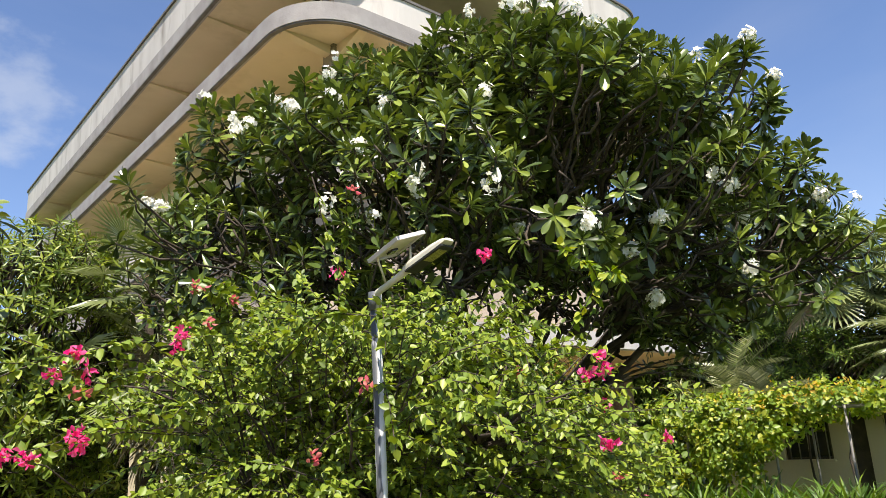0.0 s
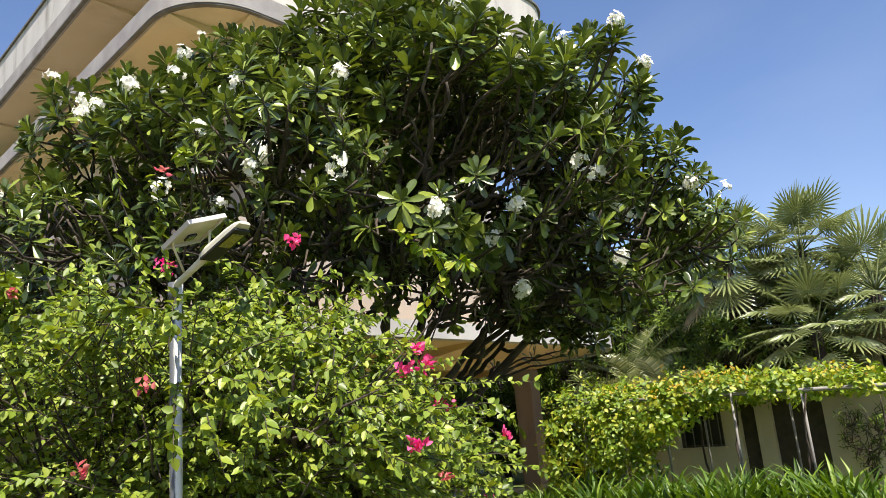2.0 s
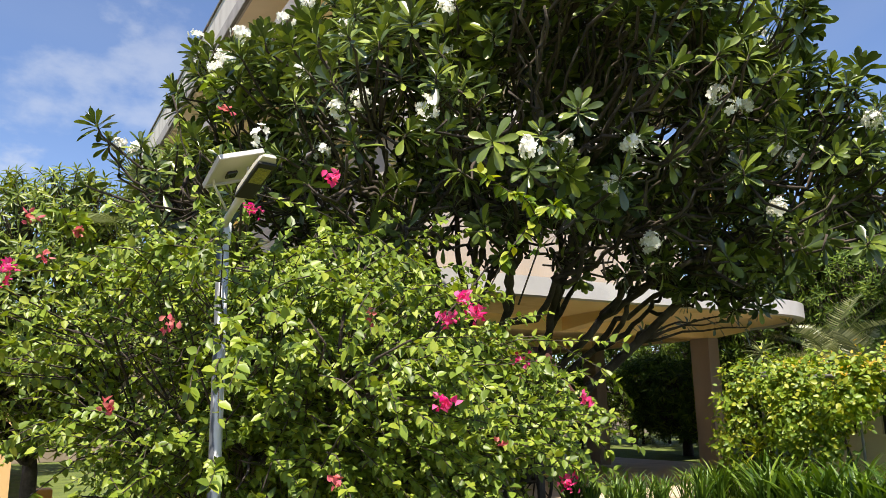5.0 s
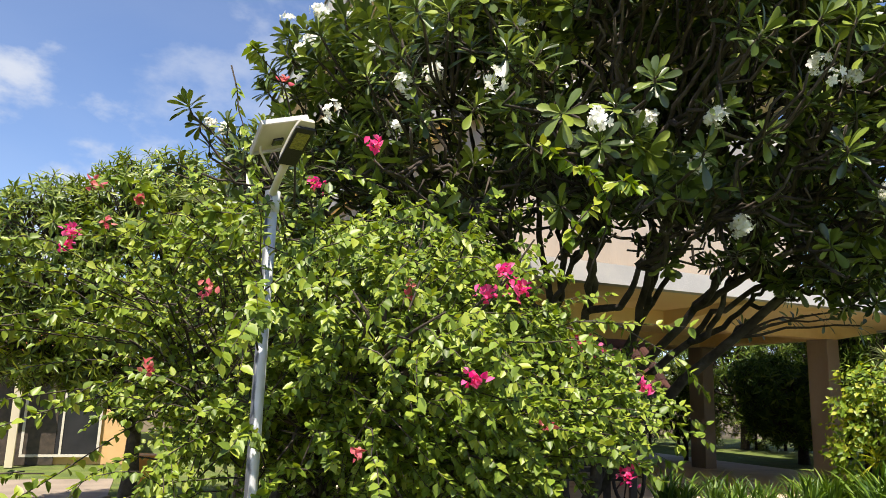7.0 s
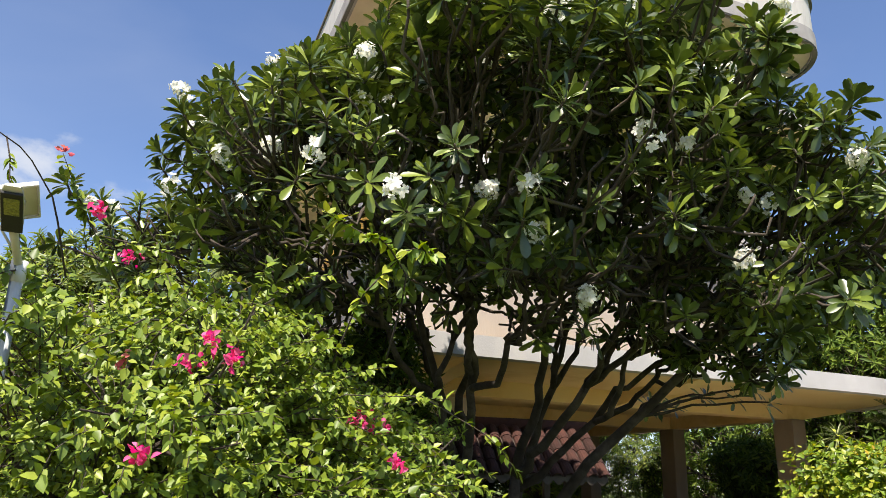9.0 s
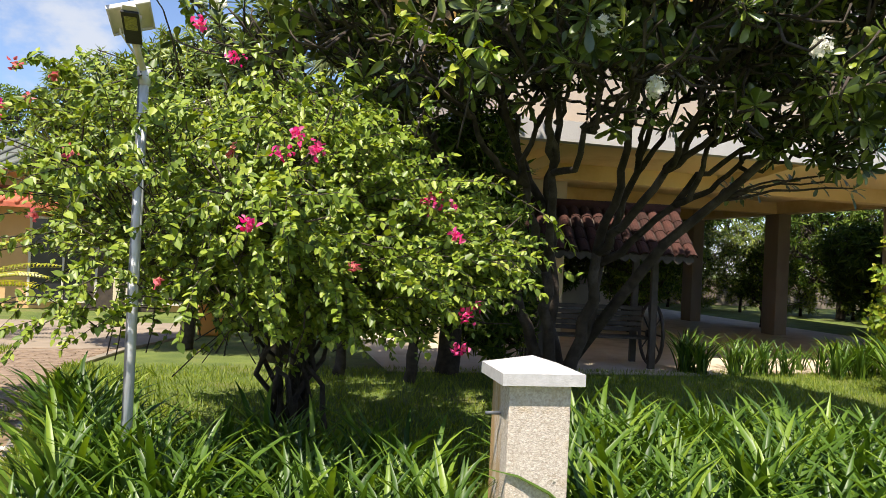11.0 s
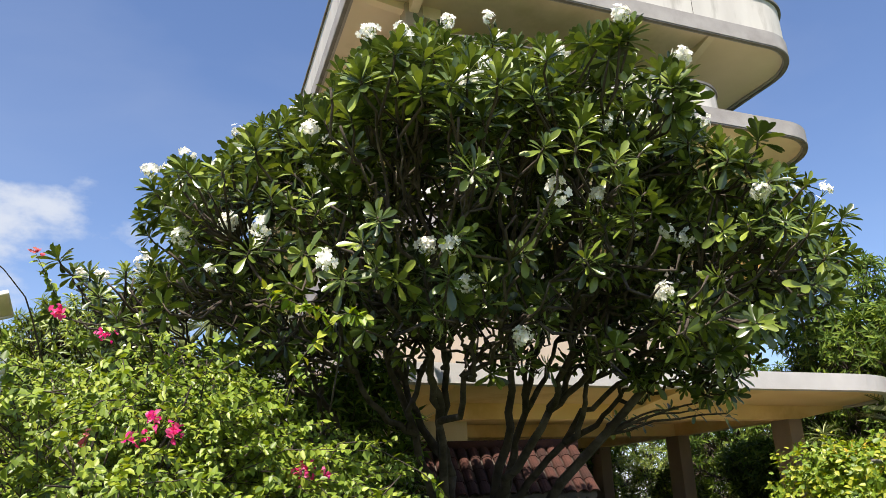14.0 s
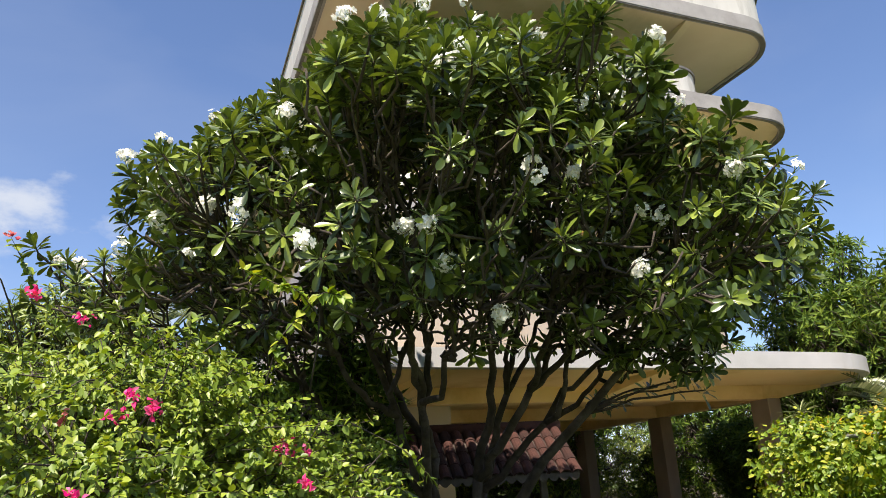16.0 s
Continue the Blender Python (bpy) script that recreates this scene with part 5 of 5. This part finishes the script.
# Dark box added to give the deep shade below the veranda roof.
part("shade_panel", box("shade_panel", -0.2, 17.12, 0.0, 1.3, 17.25, 2.05, WOOD), house, "dark panel standing for the deep shade under the veranda")
for hx in (-11, -8, -5, -2, 0.6):
    part("post", box("post", hx - 0.07, 16.55, 0, hx + 0.07, 16.69, 2.2, CREAM, 0.01), house)

# ---- low building behind the pergola ----
lodge = thing("low_building", (0, 0, 0), "cream single-storey building with a pale green roof beyond the palms", "building")
part("wall", box("wall", 19.5, -2, 0, 24, 8.0, 2.7, CREAM), lodge)
part("roof", box("roof", 19.0, -2.5, 2.7, 24.5, 8.5, 2.86, GREENROOF), lodge, "pale green sheet roof")
for wy in (1.0, 3.6):
    window(19.47, wy, 0.75, 1.1, 0.95, lodge, "side")
# The wall has no opening; a dark panel gives the doorway's inner shade.
part("shade_panel", box("shade_panel", 19.44, 5.4, 0, 19.52, 6.9, 2.1, DARK), lodge, "dark panel standing for the shade inside an open doorway")

outhouse = thing("low_building", (0, 0, 0), "cream outbuilding with barred windows behind the pergola", "building")
for y0, y1, z0, z1 in ((5.65, 5.95, 0, 1.98), (6.25, 6.6, 0, 1.98), (6.6, 7.5, 0, 1.0), (6.6, 7.5, 1.74, 1.98), (7.5, 7.95, 0, 1.98), (7.95, 8.5, 0, 1.0), (7.95, 8.5, 1.74, 1.98), (8.5, 8.8, 0, 1.98), (4.75, 5.65, 1.86, 1.98), (5.95, 6.25, 1.86, 1.98), (-2.0, 4.75, 0, 1.98)):
    part("wall", box("wall", 15.3, y0, z0, 15.45, y1, z1, CREAM), outhouse)
part("wall", box("wall", 16.5, -2.0, 0, 16.6, 8.8, 1.98, CREAM), outhouse)
part("wall", box("wall", 15.45, 8.65, 0, 16.5, 8.8, 1.98, CREAM), outhouse)
part("wall", box("wall", 15.45, -2.0, 0, 16.5, -1.85, 1.98, CREAM), outhouse)
# Dark panels close two open doorways and stand for the shade inside.
part("shade_panel", box("shade_panel", 15.40, 4.75, 0, 15.44, 5.65, 1.86, WOOD), outhouse, "dark panel standing for the shaded open doorway")
part("shade_panel", box("shade_panel", 15.40, 5.95, 0, 15.44, 6.25, 1.86, WOOD), outhouse, "narrow dark panel standing for the shaded opening")
# Unseen eaves, carried out over the wall to keep sun off it.
part("roof", box("roof", 14.7, -2.2, 1.98, 16.75, 8.95, 2.04, BAND), outhouse, "flat grey roof slab with eaves added to shade the wall")
for y0, y1, count in ((6.6, 7.5, 5), (7.95, 8.5, 3)):
    win = part("window", box("window", 15.42, y0, 1.0, 15.44, y1, 1.74, DARK), outhouse, "dark window with a wooden frame")
    part("window_sill", box("window_sill", 15.22, y0 - 0.05, 0.96, 15.42, y1 + 0.05, 1.0, CREAM, 0.006), win)
    for a, b, c, d in ((y0, 1.0, y0 + 0.05, 1.74), (y1 - 0.05, 1.0, y1, 1.74), (y0 + 0.05, 1.0, y1 - 0.05, 1.04), (y0 + 0.05, 1.5, y1 - 0.05, 1.53)):
        part("window_frame", box("window_frame", 15.36, a, b, 15.41, c, d, WOOD), win)
    for k in range(count):
        yb = y0 + (k + 0.5) * (y1 - y0) / count
        part("bar", box("bar", 15.33, yb - 0.008, 1.0, 15.346, yb + 0.008, 1.74, PIPE), win)
leafy_tree("shrub", (14.9, 4.0, 0), [((14.85, 4.0, 1.15), (0.4, 0.55, 0.55), 1)], 90, (5, 8), (0.07, 0.12), FAR_LEAF, WOODS, "thin dark shrub against the outbuilding wall", "shrub", 0.03, levels=(3, 3, 2))

# ---- background trees ----
for k, (x, y, r, h) in enumerate(((9.5, 24, 2.2, 4.2), (12.5, 23, 2.3, 3.6), (15.5, 22, 2.4, 4.4), (24.0, 22, 2.8, 5.4), (24.5, 18, 2.6, 5.4), (22.5, 12.5, 2.6, 6.2), (27, 25, 3.2, 7.0), (22, 28, 3.0, 6.0), (21.6, 14.3, 2.2, 8.0), (7.0, 23, 2.0, 3.6), (20.5, 16.3, 1.6, 2.9), (-4.4, 27, 2.8, 6.4), (-8.2, 28, 3.0, 6.6), (2.2, 25, 2.6, 4.4), (-14, 26, 3, 5.5), (24, 6, 2.6, 4.0), (25, 1, 2.6, 4.2), (20.6, 12.8, 1.9, 6.0), (20.8, 10.9, 1.8, 6.5), (22.4, 10.0, 1.5, 6.6))):
    leafy_tree("tree", (x, y, 0), [((x, y, h * 0.58), (r, r, h * 0.42), 3), ((x + rng.normal() * 0.6, y + rng.normal() * 0.6, h * 0.8), (r * 0.6, r * 0.6, h * 0.25), 1)], 620, (8, 12), (0.22, 0.38), FAR_LEAF, WOODS, "leafy green tree beyond the building", trunk_r=0.13, group="background trees")
leafy_tree("shade_shrub", (5.3, 8.1, 0), [((5.3, 8.05, 1.9), (0.95, 0.8, 1.35), 2), ((6.0, 8.35, 2.4), (0.8, 0.6, 1.2), 1.3)], 800, (8, 12), (0.15, 0.24), MANGO_LEAF, WOODS, "tall dark green shrub in the shade of the frangipani", "shrub", 0.06)
leafy_tree("shade_shrub", (6.7, 9.1, 0), [((6.6, 9.05, 1.15), (0.8, 0.4, 1.0), 1)], 260, (8, 12), (0.15, 0.24), MANGO_LEAF, WOODS, "dark green shrub beside the covered bench", "shrub", 0.05, levels=(4, 3, 3))
for x, y, h in ((4.5, 8.6, 2.5), (18.0, 8.2, 3.5), (18.8, 8.9, 4.2), (19.6, 9.6, 5.2), (19.9, 10.9, 5.4), (17.7, 7.0, 3.7), (18.3, 6.0, 4.2), (19.9, 12.3, 5.2), (20.0, 13.9, 5.4), (13.0, 16.6, 3.0)):
    leafy_tree("tree", (x, y, 0), [((x, y, h * 0.6), (h * 0.27, h * 0.27, h * 0.4), 1)], 300, (8, 12), (0.16, 0.27), FAR_LEAF, WOODS, "small dark green tree in shade", trunk_r=0.06, group="background trees")
for k in range(13):
    x, y = 19.8 + k * 0.95, 26.6 - 0.85 * k + 0.4 * math.sin(k * 2.1)
    leafy_tree("hedge_shrub", (x, y, 0), [((x, y, 1.9), (1.0, 0.9, 1.8 + 0.3 * math.sin(k * 1.7)), 1)], 300, (8, 11), (0.16, 0.26), FAR_LEAF, MANGO, "green hedge shrub beyond the columns", "shrub", 0.05, levels=(3, 3, 2), group="hedge")
for x, y in ((17.3, 8.0), (17.6, 9.1), (18.6, 11.2), (18.8, 12.6), (12.0, 15.2), (13.6, 17.6), (11.2, 18.4), (17.4, 17.6), (9.9, 17.0)):
    leafy_tree("shrub", (x, y, 0), [((x, y, 1.5), (0.75, 0.75, 0.95), 1)], 170, (8, 11), (0.14, 0.24), FAR_LEAF, WOODS, "dark green shrub behind the columns", "shrub", 0.05, levels=(3, 3, 2), group="shrubs")
garden_wall = part("wall_garden", box("wall_garden", 7.0, 24.9, 0, 17.0, 25.1, 0.8, CREAM, 0.02))
tagged(garden_wall, "low cream garden wall beyond the columns", "wall", kind="structure")
boundary = part("wall_back", box("wall_back", -20, 29.5, 0, 40, 29.8, 1.2, COLUMN))
tagged(boundary, "grey boundary wall far behind the trees", "wall", kind="structure")

# ---- lilies ----
def lily_mesh(seed, leaves=26, length=(0.55, 0.95)):
    global rng
    keep_rng, rng = rng, np.random.default_rng(seed)
    tips0 = np.zeros((1, 3))
    t, p, s = whorls(tips0, np.array([[0, 0, 1.0]]), (leaves, leaves), length, (2, 27))
    p = p * 0 + np.append(rng.normal(size=2), 0) * 0.0 + np.concatenate([rng.normal(size=(len(s), 2)) * 0.06, np.zeros((len(s), 1))], 1)
    strap = [(0, 0.019), (0.25, 0.024), (0.5, 0.025), (0.7, 0.022), (0.86, 0.015), (1.0, 0.002)]
    verts, faces = blade(strap, 0.3, 0.0)
    verts = [(x, y * (1 - 0.07 * y * y), z - 0.26 * y ** 3.6) for x, y, z in verts]
    me = scatter("lily_plant", (verts, faces), t, p, s, LILY)
    rng = keep_rng
    return me


LILIES = [lily_mesh(100 + k, 30 + 2 * k) for k in range(6)]


def lily(x, y, s):
    ob = new("lily_plant", LILIES[rng.integers(6)])
    ob.matrix_basis = pose(x, y, -0.012, 0, 0, rng.uniform(0, 360)) @ Matrix.Diagonal((s, s, s, 1))
    tagged(ob, "strap-leaved green lily plant in the garden bed", "plant", "lily bed")


def inside(x, y, poly):
    hit = False
    for (x0, y0), (x1, y1) in zip(poly, poly[1:] + poly[:1]):
        if (y0 > y) != (y1 > y) and x < (x1 - x0) * (y - y0) / (y1 - y0) + x0:
            hit = not hit
    return hit


BEDS = (([(2.45, 2.7), (4.3, 2.25), (4.4, 3.5), (3.7, 4.0), (2.9, 4.1), (2.2, 5.6), (2.1, 5.2), (2.35, 3.9)], 0.24, 0.9),
        ([(5.0, 1.9), (9.5, 0.6), (10.5, 2.4), (8.4, 3.6), (6.6, 4.3), (5.0, 3.7)], 0.25, 0.95),
        ([(11.0, 3.0), (12.4, 1.6), (12.7, 7.9), (11.9, 8.2)], 0.36, 1.2),
        ([(10.2, 8.8), (13.4, 8.2), (14.0, 9.3), (10.7, 9.9)], 0.44, 0.82))
for poly, step, size in BEDS:
    xs, ys = [p[0] for p in poly], [p[1] for p in poly]
    y = min(ys)
    while y < max(ys):
        x = min(xs)
        while x < max(xs):
            px, py = x + rng.normal() * step * 0.25, y + rng.normal() * step * 0.25
            if inside(px, py, poly) and math.hypot(px - 4.68, py - 2.4) > 0.3:
                lily(px, py, size * rng.uniform(0.75, 1.15))
            x += step
        y += step
for px, py, s in ((9.75, 9.2, 1.0), (9.9, 9.0, 0.9), (9.85, 9.4, 0.9)):
    lily(px, py, s)

# ---- lawn blades ----
n = 70000
gx, gy = rng.uniform(1.7, 13.0, n), rng.uniform(2.4, 9.2, n)
edge_x = np.interp(gy, [p[1] for p in BED_EDGE], [p[0] for p in BED_EDGE])
ok = (gx > edge_x + 0.05)
gx, gy = gx[ok], gy[ok]
gp = np.stack([gx, gy, np.full(len(gx), -0.014)], -1)
ga = unit(np.stack([rng.normal(size=len(gx)) * 0.4, rng.normal(size=len(gx)) * 0.4, np.ones(len(gx))], -1))
grass = part("grass", scatter("grass", ([(-0.05, 0, 0), (0.05, 0, 0), (0.03, 0.6, 0.05), (0, 1, 0.2)], [(0, 1, 2, 3)]), frames_of(ga, unit(rng.normal(size=ga.shape))), gp, rng.uniform(0.035, 0.085, len(gx)) * np.where(gy < 5.5, 1.35, 1.0), GRASS))
tagged(grass, "bright green lawn grass blades", "grass", kind="stuff")

# ---- kerb and hose ----
kerb = thing("kerb", (0, 0, 0), "worn concrete kerb along the garden bed", "kerb", kind="structure")
for a, b in zip(BED_EDGE[1:], BED_EDGE[2:]):
    d = Vector((b[0] - a[0], b[1] - a[1], 0))
    m = pose(a[0], a[1], 0, 0, 0, math.degrees(math.atan2(d.y, d.x)))
    part("kerb_stone", box("kerb_stone", 0.01, -0.05, -0.06, d.length - 0.01, 0.06, 0.03, KERB, 0.015), kerb, "", m)
hose = part("garden_hose", tubes("garden_hose", [(np.array([(2.2, 3.62, 0.09), (2.3, 3.42, 0.09), (2.45, 3.3, 0.085), (2.6, 3.28, 0.03)]), [0.013] * 4)], HOSE, 8))
tagged(hose, "green garden hose lying over the kerb", "hose")
bin_box = part("plastic_crate", box("plastic_crate", 2.55, 12.6, 0.0, 2.95, 12.95, 0.55, ORANGE, 0.03))
tagged(bin_box, "orange plastic crate standing by the driveway", "crate")

# ---- path pavers ----
count = 0
PAVE = [make_mesh("paver", [(-a, -b, -0.03), (a, -b, -0.03), (a, b, -0.03), (-a, b, -0.03), (-a + 0.005, -b + 0.004, 0.005), (a - 0.004, -b + 0.004, 0.005), (a - 0.004, b - 0.004, 0.005), (-a + 0.004, b - 0.004, 0.005)],
    [(0, 1, 5, 4), (1, 2, 6, 5), (2, 3, 7, 6), (3, 0, 4, 7), (4, 5, 6, 7)], PAVER) for a, b in ((0.105, 0.053),)]
far_edge_y, far_edge_x = [p[1] for p in FAR_EDGE[:6]], [p[0] for p in FAR_EDGE[:6]]
row, y = 0, 2.6
loose_v, loose_f = [], []
while y < 10.6:
    x0 = np.interp(y, far_edge_y, far_edge_x)
    x1 = np.interp(y, [p[1] for p in BED_EDGE], [p[0] for p in BED_EDGE]) - 0.12
    x = max(x0, -1.2) + (row % 2) * 0.11
    while x < x1:
        tip, turn = rng.normal() * 0.002, rng.normal() * 1.5
        m = pose(x, y, tip, rng.normal() * 0.9, rng.normal() * 0.9, turn)
        if y < 6.2 and count < 300 and x > 0.7:
            part("paver", PAVE[0], path_bed, "", m)
            count += 1
        else:
            b0 = len(loose_v)
            loose_v.extend([tuple(m @ v.co) for v in PAVE[0].vertices])
            loose_f.extend([tuple(b0 + i for i in p.vertices) for p in PAVE[0].polygons])
        x += 0.215
    y += 0.111
    row += 1
rest = part("pavers", make_mesh("pavers", loose_v, loose_f, PAVER), path_bed)
tagged(rest, "worn red-brown brick pavers", kind="stuff")


# ---- soil, weeds and fallen blossoms on the path ----
gxs, gys = np.linspace(-1.3, 2.32, 74), np.linspace(1.0, 6.4, 110)
soil_v, soil_f = [], []
for jy, y in enumerate(gys):
    bed_x = np.interp(y, [p[1] for p in BED_EDGE], [p[0] for p in BED_EDGE])
    for x in gxs:
        near = max(0.0, 1 - (bed_x - x) / 0.75) * 0.012 + max(0.0, 1 - abs(y - 2.2) / 1.4) * 0.014
        soil_v.append((x, y, min(0.03, -0.012 + near + 0.016 * noise.noise(Vector((x * 2.3, y * 2.3, 0.3))) + 0.008 * noise.noise(Vector((x * 9, y * 9, 1.7))))))
nx = len(gxs)
for jy in range(len(gys) - 1):
    for jx in range(nx - 1):
        a = jy * nx + jx
        soil_f.append((a, a + 1, a + 1 + nx, a + nx))
soil = part("loose_soil", make_mesh("loose_soil", soil_v, soil_f, EARTH, True))
tagged(soil, "loose brown soil spread over the brick path", "soil", kind="stuff")
k = 260
wy = rng.uniform(1.6, 6.5, k)
wx = np.interp(wy, [p[1] for p in BED_EDGE], [p[0] for p in BED_EDGE]) - 0.12 - rng.exponential(0.16, k)
wp = np.repeat(np.stack([wx, wy, np.zeros(k)], -1), 5, 0) + np.concatenate([rng.normal(size=(5 * k, 2)) * 0.02, np.zeros((5 * k, 1))], 1)
wa = unit(np.concatenate([rng.normal(size=(5 * k, 2)) * 0.7, np.ones((5 * k, 1))], 1))
BLADE = ([(-0.05, 0, 0), (0.05, 0, 0), (0.035, 0.6, 0.05), (0, 1, 0.25)], [(0, 1, 2, 3)])
weeds = part("weeds", scatter("weeds", BLADE, frames_of(wa, unit(rng.normal(size=wa.shape))), wp, rng.uniform(0.03, 0.09, 5 * k), GRASS))
tagged(weeds, "small weeds growing between the path bricks", "weeds", kind="stuff")
k = 9000
wy = rng.uniform(2.0, 8.5, k)
wx = np.interp(wy, [p[1] for p in BED_EDGE], [p[0] for p in BED_EDGE]) + 0.08 + rng.exponential(0.2, k)
wp = np.stack([wx, wy, np.zeros(k)], -1)
wa = unit(np.concatenate([rng.normal(size=(k, 1)) * 0.4 - 0.25, rng.normal(size=(k, 1)) * 0.4, np.ones((k, 1))], 1))
fringe = part("long_grass", scatter("long_grass", BLADE, frames_of(wa, unit(rng.normal(size=wa.shape))), wp, rng.uniform(0.08, 0.20, k) * np.array([1.0]), GRASS))
tagged(fringe, "long unmown grass along the bed edge", "grass", kind="stuff")
k = 26000
gx, gy = rng.uniform(-3.4, 0.5, k), rng.uniform(6.6, 10.7, k)
ok = gx < np.interp(gy, far_edge_y, far_edge_x) - 0.1
gp = np.stack([gx[ok], gy[ok], np.full(ok.sum(), -0.012)], -1)
ga = unit(np.concatenate([rng.normal(size=(len(gp), 2)) * 0.4, np.ones((len(gp), 1))], 1))
lawn_left = part("grass", scatter("grass", BLADE, frames_of(ga, unit(rng.normal(size=ga.shape))), gp, rng.uniform(0.04, 0.1, len(gp)), GRASS))
tagged(lawn_left, "sunlit lawn grass blades beside the path", "grass", kind="stuff")
lawn_kerb = thing("kerb", (0, 0, 0), "low dark kerb round the lawn beside the path", "kerb", kind="structure")
for a, b in zip(FAR_EDGE[2:5], FAR_EDGE[3:6]):
    d = Vector((b[0] - a[0], b[1] - a[1], 0))
    m = pose(a[0] - 0.05, a[1], 0, 0, 0, math.degrees(math.atan2(d.y, d.x)))
    part("kerb_stone", box("kerb_stone", 0.01, -0.04, -0.06, d.length - 0.01, 0.04, 0.05, KERB, 0.012), lawn_kerb, "", m)
for fx, fy in ((1.42, 5.6), (1.5, 5.5), (1.62, 5.3), (1.38, 4.8), (1.9, 4.9), (1.75, 5.1), (1.1, 4.4), (0.8, 5.9), (0.4, 4.9), (1.3, 6.3)):
    me = scatter("fallen_blossom", FIVE, np.stack([np.eye(3)] * 2), np.array([[0, 0, 0.0], [0.012, 0.01, 0.008]]), np.array([0.06, 0.05]), PETAL)
    ob = part("fallen_blossom", me, None, "", pose(fx, fy, 0.012, rng.uniform(-12, 12), rng.uniform(-12, 12), rng.uniform(0, 360)))
    tagged(ob, "white frangipani blossom fallen on the path", "flower", "fallen blossoms")
